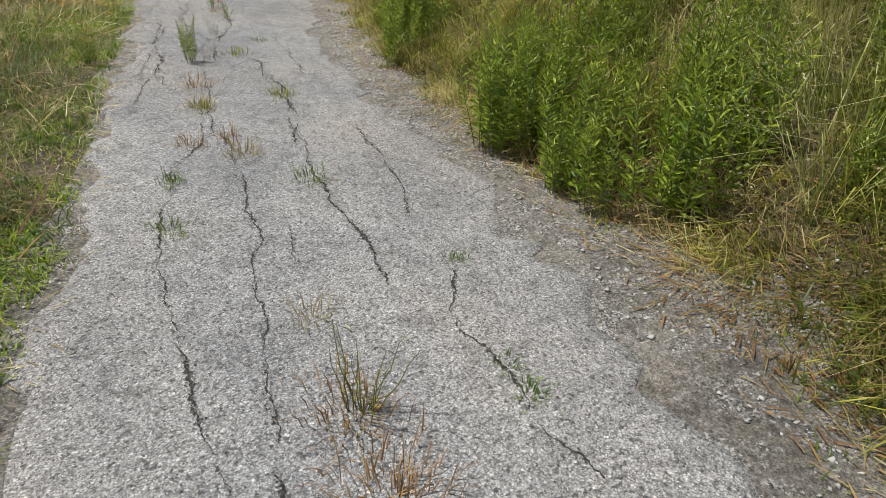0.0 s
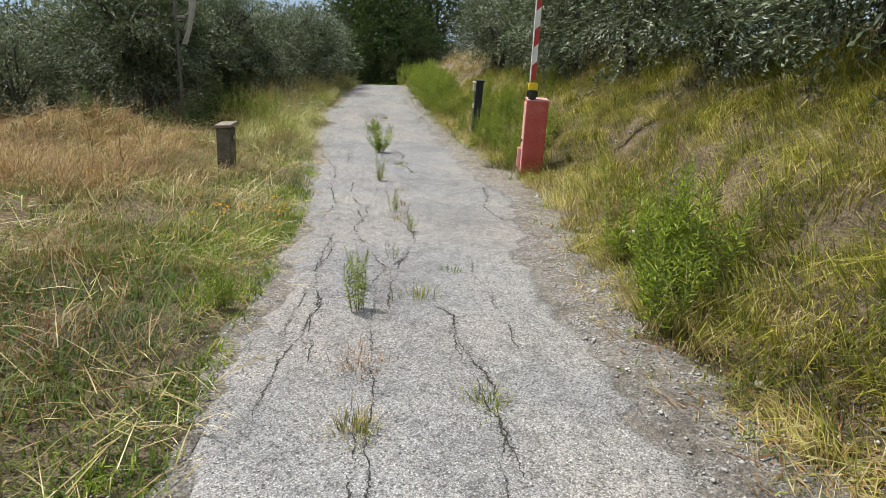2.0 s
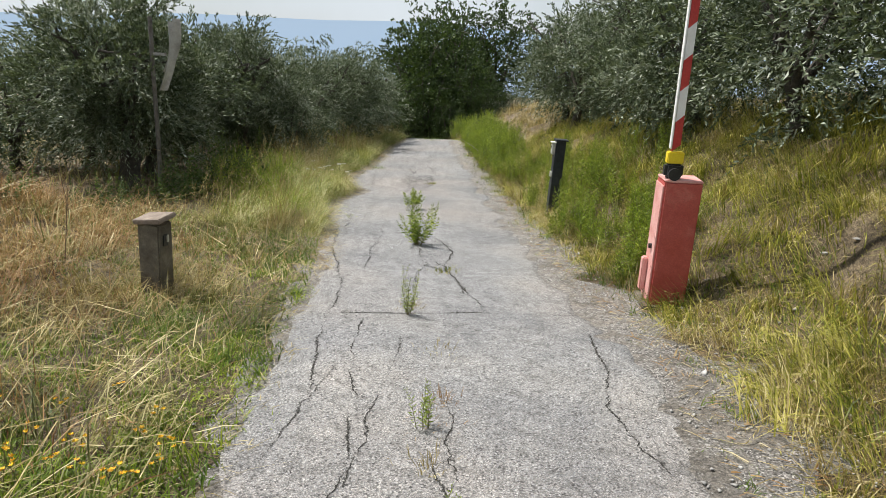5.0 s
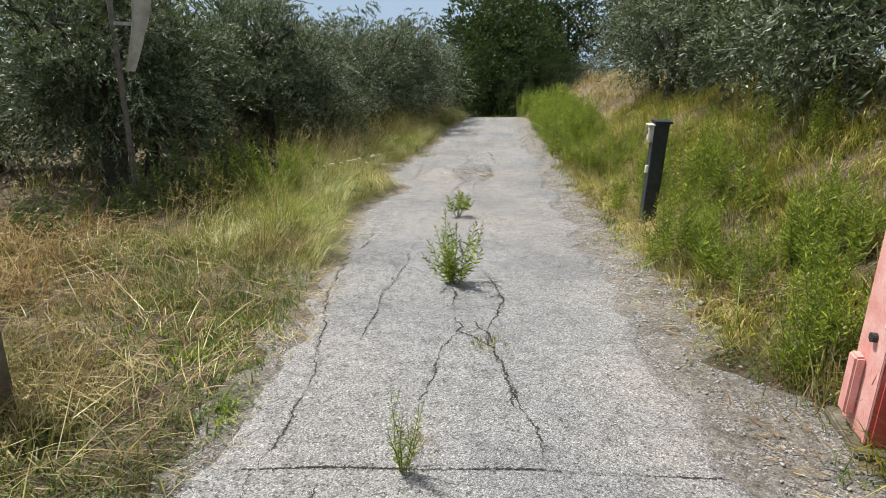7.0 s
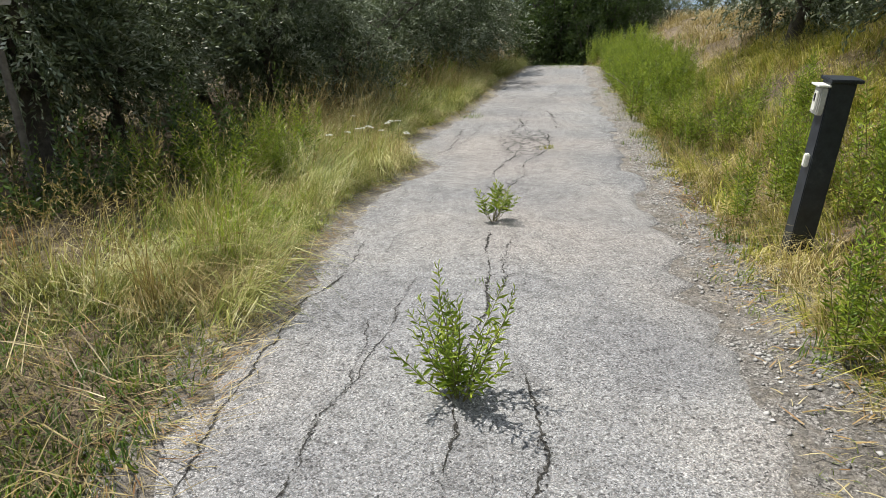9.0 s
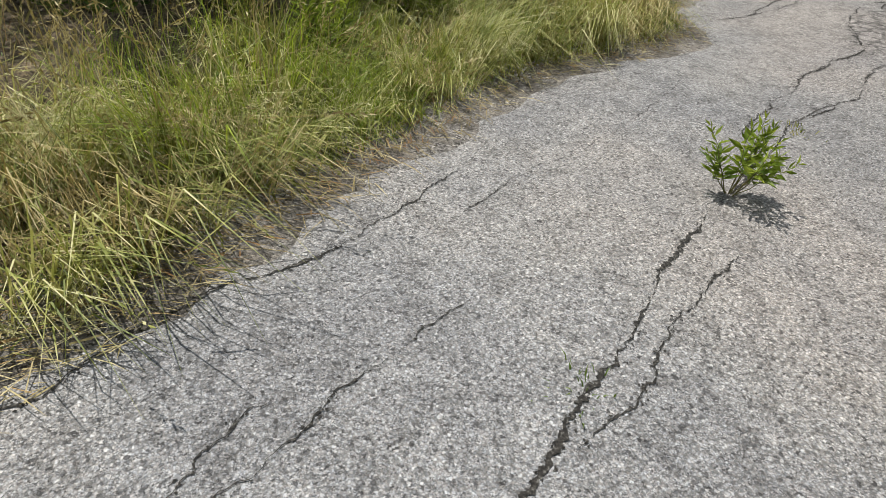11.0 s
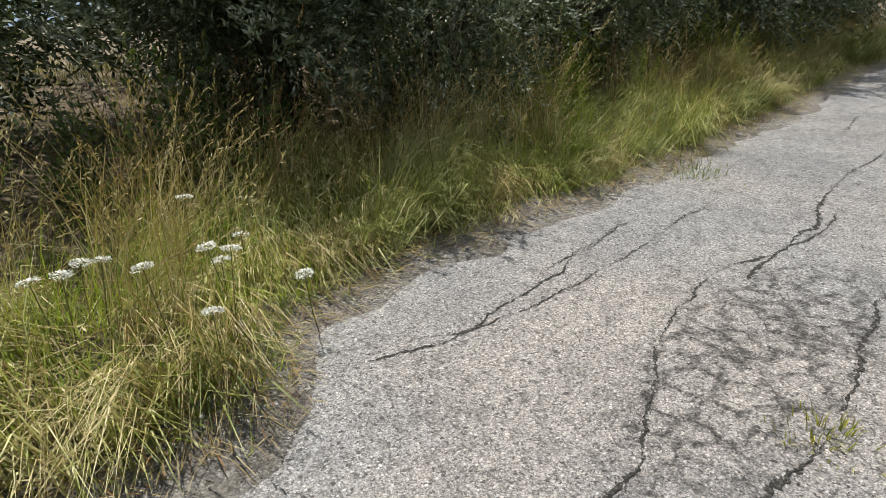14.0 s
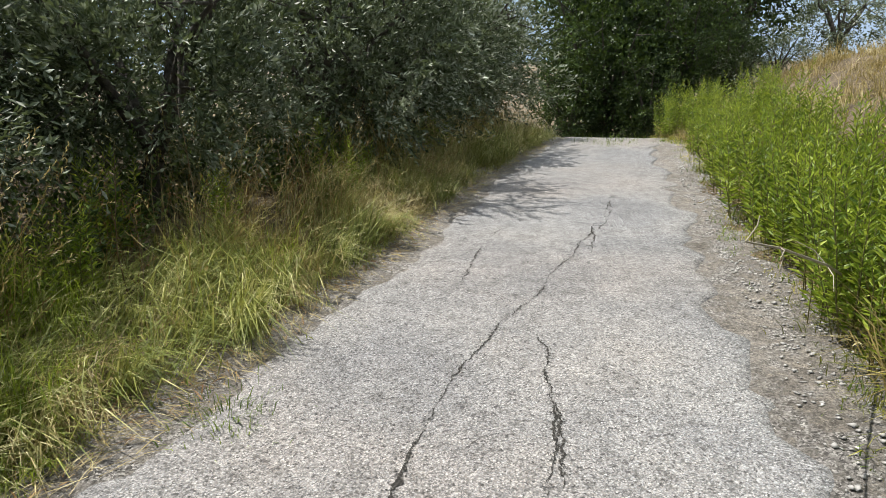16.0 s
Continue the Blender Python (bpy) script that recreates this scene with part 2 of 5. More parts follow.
def shoulder_material():
    m, nt, b = material("gravel_shoulder")
    grit = chips(nt, 120, 0.025, 80)
    col = ramp(nt, grit.outputs["Color"], [(0.2, (0.06, 0.057, 0.053)), (0.45, (0.19, 0.182, 0.173)), (0.68, (0.34, 0.327, 0.314)), (0.9, (0.66, 0.64, 0.62))])
    col = mix(nt, "MULTIPLY", 0.7, col, ramp(nt, noise_node(nt, 24, 6, 0.8).outputs[0], [(0.38, (0.4, 0.38, 0.35)), (0.52, (1, 0.98, 0.95))]))
    fac = ramp(nt, noise_node(nt, 5, 6, 0.75).outputs[0], [(0.42, (0, 0, 0)), (0.56, (1, 1, 1))])
    nt.links.new(mix(nt, "MIX", fac, col, soil_colour(nt, [(0.3, (0.11, 0.1, 0.088)), (0.5, (0.2, 0.185, 0.167)), (0.7, (0.34, 0.32, 0.296))])), b.inputs["Base Color"])
    b.inputs["Roughness"].default_value = 0.95
    bump(nt, b, noise_node(nt, 70, 6, 0.85).outputs[0], 1.0, 0.014)
    return m


ASPHALT, SOIL, SHOULDER = asphalt_material(), soil_material(), shoulder_material()
CRACK = plain("crack_dirt", [(0.4, (0.012, 0.011, 0.010)), (0.56, (0.04, 0.037, 0.032)), (0.7, (0.15, 0.145, 0.135))], 95, 1.0, grain=220)
STONE = plain("stones", [(0.3, (0.26, 0.255, 0.245)), (0.55, (0.4, 0.39, 0.375)), (0.7, (0.58, 0.565, 0.545))], 9, 0.9)
GOLDEN = foliage("golden_grass", [(0.05, (0.06, 0.09, 0.012)), (0.4, (0.18, 0.22, 0.045)), (0.65, (0.375, 0.385, 0.115)), (0.95, (0.64, 0.61, 0.34))], 0.5, 0.25, (0.46, 0.44, 0.09))
STRAW = foliage("straw_grass", [(0.1, (0.13, 0.10, 0.035)), (0.4, (0.27, 0.21, 0.075)), (0.7, (0.42, 0.345, 0.155)), (0.95, (0.66, 0.58, 0.33))], 0.5, 0.22, (0.5, 0.4, 0.12))
MIXED = foliage("ripening_grass", [(0.1, (0.045, 0.07, 0.009)), (0.4, (0.16, 0.185, 0.022)), (0.65, (0.35, 0.335, 0.05)), (0.95, (0.58, 0.51, 0.17))], 0.5, 0.25, (0.45, 0.45, 0.06))
GREEN = foliage("green_grass", [(0.1, (0.035, 0.075, 0.012)), (0.5, (0.09, 0.155, 0.02)), (0.9, (0.2, 0.26, 0.045))], 0.5, 0.27, (0.35, 0.5, 0.05))
DULL = foliage("matted_grass", [(0.05, (0.045, 0.055, 0.016)), (0.4, (0.125, 0.135, 0.038)), (0.65, (0.24, 0.225, 0.08)), (0.95, (0.46, 0.4, 0.19))], 0.55, 0.22, (0.35, 0.33, 0.08))
BRAMBLE = foliage("bramble_leaves", [(0.1, (0.016, 0.034, 0.010)), (0.5, (0.05, 0.088, 0.02)), (0.95, (0.13, 0.2, 0.045))], 0.42, 0.2, (0.25, 0.38, 0.05), 3)
RUST = foliage("withered_grass", [(0.2, (0.16, 0.08, 0.03)), (0.5, (0.28, 0.16, 0.06)), (0.9, (0.42, 0.29, 0.13))], 0.6, 0.2, (0.4, 0.25, 0.08))
WEED = foliage("weed_leaves", [(0.1, (0.05, 0.10, 0.010)), (0.5, (0.17, 0.255, 0.022)), (0.9, (0.4, 0.47, 0.06))], 0.45, 0.34, (0.45, 0.55, 0.05), 3)
OLIVE = foliage("olive_leaves", [(0.1, (0.025, 0.04, 0.02)), (0.5, (0.1, 0.132, 0.07)), (0.8, (0.24, 0.28, 0.195)), (0.98, (0.45, 0.49, 0.4))], 0.45, 0.19, (0.2, 0.25, 0.07), 1.2)
OAK = foliage("oak_leaves", [(0.1, (0.012, 0.024, 0.008)), (0.5, (0.028, 0.055, 0.013)), (0.9, (0.075, 0.12, 0.024))], 0.5, 0.12, (0.2, 0.3, 0.04), 0.6)
BARK = plain("olive_bark", [(0.3, (0.035, 0.03, 0.025)), (0.6, (0.09, 0.08, 0.065)), (0.75, (0.15, 0.135, 0.115))], 14, 0.95, grain=70, bumped=0.9, dist=0.02)
STEM = plain("weed_stem", [(0.3, (0.10, 0.11, 0.03)), (0.7, (0.20, 0.17, 0.07))], 12, 0.8)
PALESTEM = plain("bleached_stem", [(0.3, (0.28, 0.24, 0.18)), (0.7, (0.46, 0.41, 0.32))], 12, 0.8)
DRYSTEM = plain("dry_stem", [(0.3, (0.08, 0.055, 0.03)), (0.7, (0.20, 0.14, 0.08))], 12, 0.8)
PETAL = plain("white_umbel", [(0.3, (0.70, 0.70, 0.62)), (0.7, (0.85, 0.85, 0.80))], 60, 0.8)
YELLOW_PETAL = plain("yellow_petal", [(0.3, (0.68, 0.36, 0.015)), (0.7, (0.80, 0.50, 0.02))], 60, 0.7)


# ---- mesh builders ----
def raw_mesh(name, verts, tris, mat, smooth=False):
    me = bpy.data.meshes.new(name)
    verts, tris = np.ascontiguousarray(verts, np.float32), np.ascontiguousarray(tris, np.int32)
    n = len(tris)
    me.vertices.add(len(verts))
    me.vertices.foreach_set("co", verts.ravel())
    me.loops.add(tris.size)
    me.loops.foreach_set("vertex_index", tris.ravel())
    me.polygons.add(n)
    me.polygons.foreach_set("loop_start", np.arange(n, dtype=np.int32) * tris.shape[1])
    me.polygons.foreach_set("loop_total", np.full(n, tris.shape[1], np.int32))
    if smooth:
        me.polygons.foreach_set("use_smooth", np.ones(n, bool))
    me.materials.append(mat)
    me.update(calc_edges=True)
    me.validate()
    return me


def part(name, data, mat, parent, label=""):
    """Links a bmesh or a mesh as one object under its thing."""
    if isinstance(data, bmesh.types.BMesh):
        me = bpy.data.meshes.new(name)
        data.to_mesh(me)
        data.free()
        me.materials.append(mat)
    else:
        me = data
    ob = new(name, me)
    ob.parent = parent
    return tagged(ob, label, kind="stuff" if name in ("stem", "foliage", "crumbled_asphalt") else "")


def thing(name, m, label, category, group=""):
    ob = new(name)
    ob.empty_display_size = 0.1
    ob.matrix_world = m
    return tagged(ob, label, category, group)


def grid_quads(nu, nv):
    i = np.arange((nu - 1) * (nv - 1))
    u, v = i // (nv - 1), i % (nv - 1)
    k = u * nv + v
    return np.stack([k, k + 1, k + nv + 1, k + nv], 1)


def unit(v):
    return v / np.maximum(np.linalg.norm(v, axis=-1, keepdims=True), 1e-9)


def leaves(base, way, length, width, r, fold=0.25):
    """Diamond leaves, folded a little along the rib."""
    n = len(base)
    way = unit(way)
    side = unit(np.cross(way, r.normal(size=(n, 3))))
    up = np.cross(side, way)
    length, width = np.broadcast_to(length, n)[:, None], np.broadcast_to(width, n)[:, None]
    midp = base + way * length * 0.45 + up * width * fold
    tip = base + way * length - up * length * r.uniform(-0.05, 0.2, (n, 1))
    v = np.stack([base, midp + side * width / 2, tip, midp - side * width / 2], 1).reshape(-1, 3)
    k = np.arange(n)[:, None] * 4
    return v, np.concatenate([k + [0, 1, 2], k + [0, 2, 3]], 0)


def blades(base, length, width, az, lean, r):
    """Grass blades of three pieces that bend over towards az."""
    n = len(base)
    length, width, lean = (np.broadcast_to(q, n)[:, None] for q in (length, width, lean))
    h = np.stack([np.cos(az), np.sin(az), np.zeros(n)], 1)
    side = np.stack([-np.sin(az), np.cos(az), np.zeros(n)], 1)
    turn = r.uniform(-1, 1, (n, 1))
    side = unit(side + h * turn)
    up = np.array([0, 0, 1.0])
    a1, a2 = lean * 0.45, lean * 1.25
    p1 = base + length * 0.5 * (up * np.cos(a1) + h * np.sin(a1))
    p2 = p1 + length * 0.5 * (up * np.cos(a2) + h * np.sin(a2))
    v = np.stack([base - side * width / 2, base + side * width / 2, p1 - side * width * 0.42, p1 + side * width * 0.42, p2], 1).reshape(-1, 3)
    k = np.arange(n)[:, None] * 5
    return v, np.concatenate([k + [0, 1, 3], k + [0, 3, 2], k + [2, 3, 4]], 0)


def tube(points, radii, sides=6):
    """A closed tapered tube through points: verts and quads."""
    p = np.asarray(points, float)
    d = unit(np.gradient(p, axis=0))
    ref = np.array([0.31, 0.17, 0.93]) if abs(d[0] @ [0.31, 0.17, 0.93]) < 0.9 else np.array([1.0, 0, 0])
    s = unit(np.cross(d, ref))
    t = np.cross(d, s)
    ang = np.arange(sides) * 2 * math.pi / sides
    ring = s[:, None] * np.cos(ang)[None, :, None] + t[:, None] * np.sin(ang)[None, :, None]
    v = (p[:, None] + ring * np.asarray(radii)[:, None, None]).reshape(-1, 3)
    f = []
    for i in range(len(p) - 1):
        for j in range(sides):
            f.append((i * sides + j, i * sides + (j + 1) % sides, (i + 1) * sides + (j + 1) % sides, (i + 1) * sides + j))
    return v, np.array(f)


def join(pieces):
    vs, fs, k = [], [], 0
    for v, f in pieces:
        vs.append(v)
        fs.append(f + k)
        k += len(v)
    return np.concatenate(vs), np.concatenate(fs)


def box(bm, size, at=(0, 0, 0), bevel=0.0, m=None):
    g = bmesh.ops.create_cube(bm, size=1.0, matrix=(m or Matrix()) @ Matrix.Translation(at) @ Matrix.Diagonal((*size, 1)))
    if bevel:
        edges = {e for v in g["verts"] for e in v.link_edges}
        bmesh.ops.bevel(bm, geom=list(edges), offset=bevel, segments=2, affect="EDGES")
    return bm


# ---- ground and lane ----
def build_ground():
    far = [60, 75, 95, 130, 200, 350, 700, 1400, 2800]
    av = np.concatenate([[-2800, -1400, -700, -350, -200, -120, -70, -40, -20, -10], np.arange(-5, 36, 0.16), np.arange(36, 60, 1.0), far])
    cv = np.concatenate([[-2800, -1400, -700, -350, -200, -120, -70, -45, -30, -22, -16, -12], np.arange(-10, 8, 0.13), [8.3, 9, 10, 12, 15, 20, 28, 40, 70, 120, 200, 350, 700, 1400, 2800]])
    A, C = np.meshgrid(av, cv, indexing="ij")
    p = place(A.ravel(), C.ravel())
    d = np.hypot(A, C).ravel()
    p[:, 2] = np.where(d > 60, np.maximum(p[:, 2], -16 - 0.012 * np.clip(d, 0, 2500)), p[:, 2])
    p[:, 2] = np.minimum(p[:, 2], 6)
    me = raw_mesh("ground", p, grid_quads(len(av), len(cv)), SOIL, True)
    tagged(new("ground", me), "dry earth under the grass of the verges and bank", "ground", kind="structure")


def ragged(av, step, seed):
    """Uneven values, -1 to 1, with a knot every step metres or so."""
    r = np.random.default_rng(seed)
    k = np.cumsum(r.uniform(0.4, 1.6, int(60 / step)) * step) - 8
    return np.interp(av, k, r.uniform(-1, 1, len(k)))


def build_shoulders():
    av = np.arange(-5, 36, 0.09)
    for name, side in (("pavement", 1), ("pavement", -1)):
        nv = 11
        wide = np.interp(av, [-5, 10, 13, 36], [0.85, 0.75, 0.85, 0.7]) if side > 0 else np.interp(av, [-5, 12, 15, 36], [0.3, 0.3, 0.4, 0.4])
        wide = wide * (0.95 + 0.35 * ragged(av, 0.8, 31 + side) + 0.3 * ragged(av, 0.15, 35 + side))
        e = right_edge(av) if side > 0 else left_edge(av)
        t = np.linspace(0, 1, nv)
        C = (e - side * 0.6)[:, None] + side * t[None] * (wide + 0.6)[:, None]
        A = np.repeat(av[:, None], nv, 1)
        lift = np.interp(t, [0, 0.75, 1], [0.012, 0.012, -0.04])[None] + 0.008 * wob(A, C, 0.25, 1)
        p = place(A.ravel(), C.ravel()) + np.stack([0 * A.ravel(), 0 * A.ravel(), lift.ravel()], 1)
        inside = ((C - e[:, None]) * side <= 0.02).ravel()
        p[inside] = on_road(A.ravel()[inside], C.ravel()[inside], -0.012)
        tagged(new("gravel_shoulder", raw_mesh("gravel_shoulder", p, grid_quads(len(av), nv)[:, ::side], SHOULDER, True)),
               "strip of gravel and crumbled asphalt beside the lane", "shoulder", kind="structure")


def build_road():
    av = np.arange(-5, 44, 0.045)
    nv = 36
    le = left_edge(av) + np.interp(av, [11, 14, 20, 40], [0.03, 0.1, 0.24, 0.24]) + 0.1 * ragged(av, 0.6, 41) + 0.07 * ragged(av, 0.16, 42)
    re = right_edge(av) + np.interp(av, [-5, 3, 5, 8, 14, 40], [-0.1, -0.1, 0.0, -0.02, -0.06, -0.1]) + 0.13 * ragged(av, 0.7, 43) + 0.1 * ragged(av, 0.17, 44)
    t = np.concatenate([[0], np.linspace(0.012, 0.988, nv - 2), [1]])
    C = le[:, None] + (re - le)[:, None] * t[None]
    A = np.repeat(av[:, None], nv, 1)
    p = on_road(A.ravel(), C.ravel()).reshape(len(av), nv, 3)
    for k, drop in ((0, 0.05), (-1, 0.05), (1, 0.006), (-2, 0.006)):
        p[:, k, 2] -= drop
    me = raw_mesh("road", p.reshape(-1, 3), grid_quads(len(av), nv), ASPHALT, True)
    return tagged(new("road", me), "narrow lane of pale cracked asphalt with exposed stone chips", "road", kind="structure")


build_ground()
build_shoulders()
road = build_road()


def crack(*knots, w=0.016, seed=0, loose=1.0):
    """A ragged dirt-filled crack through a few knots (a, c)."""
    r = np.random.default_rng(1000 + seed + int(abs(knots[0][0]) * 977 + abs(knots[-1][1]) * 313))
    k = np.array(knots, float)
    s = np.concatenate([[0], np.cumsum(np.hypot(*np.diff(k, axis=0).T))])
    n = max(8, int(s[-1] / 0.011))
    q = np.linspace(0, s[-1], n)
    a, c = np.interp(q, s, k[:, 0]), np.interp(q, s, k[:, 1])
    jit = np.cumsum(r.normal(0, 0.0045, n))
    jit -= np.linspace(jit[0], jit[-1], n)
    c = c + jit + 0.012 * np.sin(q * 9 + seed) * np.sin(q / s[-1] * math.pi)
    a = a + r.normal(0, 0.003, n)
    ends = np.clip(np.minimum(q, s[-1] - q) / 0.12 + 0.15, 0, 1)
    kn = np.arange(0, s[-1] + 0.4, 0.17)
    gaps = np.clip(np.interp(q, kn, r.uniform(-0.1, 1.15, len(kn))), 0.1, 1) * ends
    wide = w * 0.56 * gaps * r.uniform(0.25, 1.5, n)
    d = np.stack([np.gradient(a), np.gradient(c)], 1)
    d /= np.linalg.norm(d, axis=1, keepdims=True) + 1e-9
    wl, wr = wide * r.uniform(0.2, 1.0, n), wide * r.uniform(0.2, 1.0, n)
    la, lc, ra, rc = a - d[:, 1] * wl, c + d[:, 0] * wl, a + d[:, 1] * wr, c - d[:, 0] * wr
    v = np.stack([on_road(la, lc, 0.0035), on_road(a, c, 0.0042), on_road(ra, rc, 0.0035)], 1).reshape(-1, 3)
    part("crack", raw_mesh("crack", v, np.concatenate([grid_quads(n, 3)[:, [0, 1, 2]], grid_quads(n, 3)[:, [0, 2, 3]]]), CRACK), CRACK, road)
    crumbs.append(pits(r, a, c, w * r.uniform(0.4, 1.1), gaps, int(n * 1.1 * loose)))


def pits(r, a, c, spread, gaps, m):
    """Small pits where the asphalt has crumbled along a crack."""
    k = r.choice(len(a), m, p=(gaps + 0.05) ** 1.5 / ((gaps + 0.05) ** 1.5).sum())
    pa, pc = a[k] + r.normal(0, spread, m), c[k] + r.normal(0, spread, m)
    ang = np.arange(5)[None] * 1.2566 + r.uniform(0, 6.3, (m, 1)) + r.normal(0, 0.25, (m, 5))
    rad = 0.001 + 0.0042 * r.uniform(0, 1, (m, 1)) ** 1.8 * r.uniform(0.5, 1.3, (m, 5))
    v = on_road(pa[:, None] + rad * np.cos(ang) * 1.3, pc[:, None] + rad * np.sin(ang), 0.0032 + r.uniform(0, 0.0006, (m, 1)))
    f = np.arange(m)[:, None, None] * 5 + np.array([[0, 1, 2], [0, 2, 3], [0, 3, 4]])[None]
    return v.reshape(-1, 3), f.reshape(-1, 3)


crumbs = []
crack((8.1, -0.65), (6.4, -0.66), (4.8, -0.67), w=0.012)
crack((4.9, -0.22), (4.3, -0.22), (3.6, -0.31), (3.0, -0.35), (2.1, -0.3))
crack((2.1, -0.3), (1.64, -0.21), (1.3, -0.09), (0.9, 0.05), (-0.5, 0.1), w=0.02)
crack((4.3, -0.1), (3.5, 0.03), (2.6, 0.07), (1.7, 0.02), (1.2, -0.02), (0.2, 0.0), w=0.018)
crack((2.94, 0.2), (2.66, 0.19), (2.39, 0.21))
crack((6.1, 0.28), (5.2, 0.42), (4.3, 0.45), (3.5, 0.42), w=0.018)
crack((3.5, 0.42), (3.0, 0.45), (2.5, 0.55), (2.1, 0.57), w=0.026)
crack((4.0, 0.85), (3.3, 0.87), (2.7, 0.84), (2.2, 0.91), w=0.014)
crack((2.2, 0.91), (1.87, 0.75), (1.58, 0.82), (1.2, 0.85), (0.9, 0.93), w=0.018)
crack((8.4, -0.74), (7.9, -0.62), (7.1, -0.67), (6.4, -0.55), (5.2, -0.69), w=0.014)
crack((7.8, 0.06), (7.3, -0.05), (6.8, -0.1), w=0.014)
crack((6.4, 0.2), (6.2, 0.34), (5.7, 0.35), (4.9, 0.43), (3.8, 0.42), w=0.022)
crack((7.2, -1.1), (7.25, -0.9), (7.13, -0.67), w=0.018)
crack((7.3, -0.2), (6.0, -0.14), (4.8, -0.12), (3.9, -0.07), w=0.012)
crack((4.3, 0.85), (4.0, 0.87), (3.5, 0.87), w=0.012)
crack((11.1, -0.66), (10.1, -0.62), (9.1, -0.47), (8.3, -0.41), (7.6, -0.28), (7.2, -0.1), w=0.018)
crack((7.2, -0.1), (7.8, 0.04), (8.35, 0.08), (9.2, -0.08), w=0.018)
crack((10.1, -0.69), (8.9, -0.82), (8.1, -0.65), (7.8, -0.63), w=0.012)
crack((7.4, -0.69), (7.0, -0.66), (6.3, -0.57), (5.5, -0.5), w=0.014)
crack((7.2, -0.1), (6.8, -0.06), (6.3, -0.09), w=0.018)
crack((11.1, -1.15), (11.2, -0.6), (11.27, 0.18), (11.32, 1.1), w=0.02)
crack((7.5, 0.57), (7.1, 0.59), (6.7, 0.66), (5.6, 0.7), w=0.012)
crack((13.0, -1.26), (12.1, -1.01), (11.3, -0.94), (10.0, -0.78), (8.7, -0.65), w=0.014)
crack((14.6, -1.05), (13.4, -0.91), (12.6, -0.87), w=0.014)
crack((13.1, -0.17), (12.4, 0.03), (11.7, 0.21), (11.3, 0.3), w=0.02)
crack((10.7, -0.34), (10.1, -0.35), (9.5, -0.39), (8.7, -0.42), w=0.02)
crack((11.0, 1.06), (10.3, 1.04), (9.6, 0.99), (8.9, 1.09), w=0.02)
crack((9.6, 0.02), (9.2, 0.06), (8.6, 0.11), w=0.014)
crack((15.9, -1.55), (15.2, -1.52), (14.6, -1.56), (13.9, -1.4), (12.9, -1.21), w=0.018)
crack((12.9, -1.21), (12.3, -1.07), (11.7, -1.04), w=0.014)
crack((13.8, -0.4), (13.3, -0.34), (12.9, -0.28), (12.5, -0.35), (11.8, -0.36), w=0.018)
crack((12.9, -0.28), (12.6, -0.02), (12.1, 0.09), (11.8, 0.17), w=0.022)
crack((14.4, -0.25), (13.9, -0.05), (13.5, 0.0), (12.9, -0.08), (12.6, -0.04), w=0.022)
crack((17.9, -1.47), (17.3, -1.3), (16.7, -1.27), (15.6, -1.3), w=0.006, loose=0.25)
crack((15.3, -0.96), (14.8, -0.97), (13.5, -0.93), (13.1, -0.87), w=0.011)
crack((17.1, -0.68), (16.4, -0.65), (15.9, -0.64), (15.0, -0.5), (13.9, -0.42), w=0.024)
crack((16.2, -0.44), (15.6, -0.45), (15.0, -0.4), w=0.012)
crack((18.1, -0.63), (17.6, -0.71), (17.1, -0.68), w=0.024)
crack((19.0, -0.92), (18.4, -0.94), (17.7, -0.87), (17.2, -0.86), w=0.016)
crack((19.2, -1.87), (19.7, -1.72), (20.3, -1.6), (21.0, -1.6), w=0.014)
crack((22.1, -0.97), (21.5, -0.99), (20.6, -1.13), (20.0, -1.04), (19.4, -0.83), w=0.024)
crack((19.4, -0.82), (18.9, -0.9), (18.4, -0.95), w=0.024)
crack((19.9, -0.46), (19.5, -0.53), (19.0, -0.68), (18.3, -0.63), (17.6, -0.73), w=0.026)
crack((27.3, -0.66), (25.4, -0.85), (24.6, -0.91), (23.5, -1.08), (22.7, -1.12), w=0.02)
crack((22.7, -1.12), (22.2, -1.08), (21.8, -0.98), (20.8, -1.05), w=0.03)
crack((22.9, -0.65), (22.3, -0.57), (21.8, -0.45), (21.0, -0.49), (20.0, -0.47), w=0.022)
crack((21.1, -1.86), (20.7, -1.81), (20.2, -1.8), w=0.014)
crack((21.9, -1.64), (21.3, -1.55), (20.8, -1.6), w=0.012)
crack((25.2, -0.69), (25.8, -0.73), (26.6, -0.59), (27.2, -0.68), w=0.016)
crack((24.3, -1.45), (25.1, -1.54), (25.8, -1.52), w=0.014)
crack((23.6, -0.83), (22.6, -0.61), (22.0, -0.48), w=0.018)
crack((21.2, -1.83), (20.4, -1.74), (19.65, -1.72), (19.24, -1.88), w=0.016)


part("crumbled_asphalt", raw_mesh("crumbled_asphalt", *join(crumbs), CRACK), CRACK, road, "dark crumbled asphalt along the cracks")


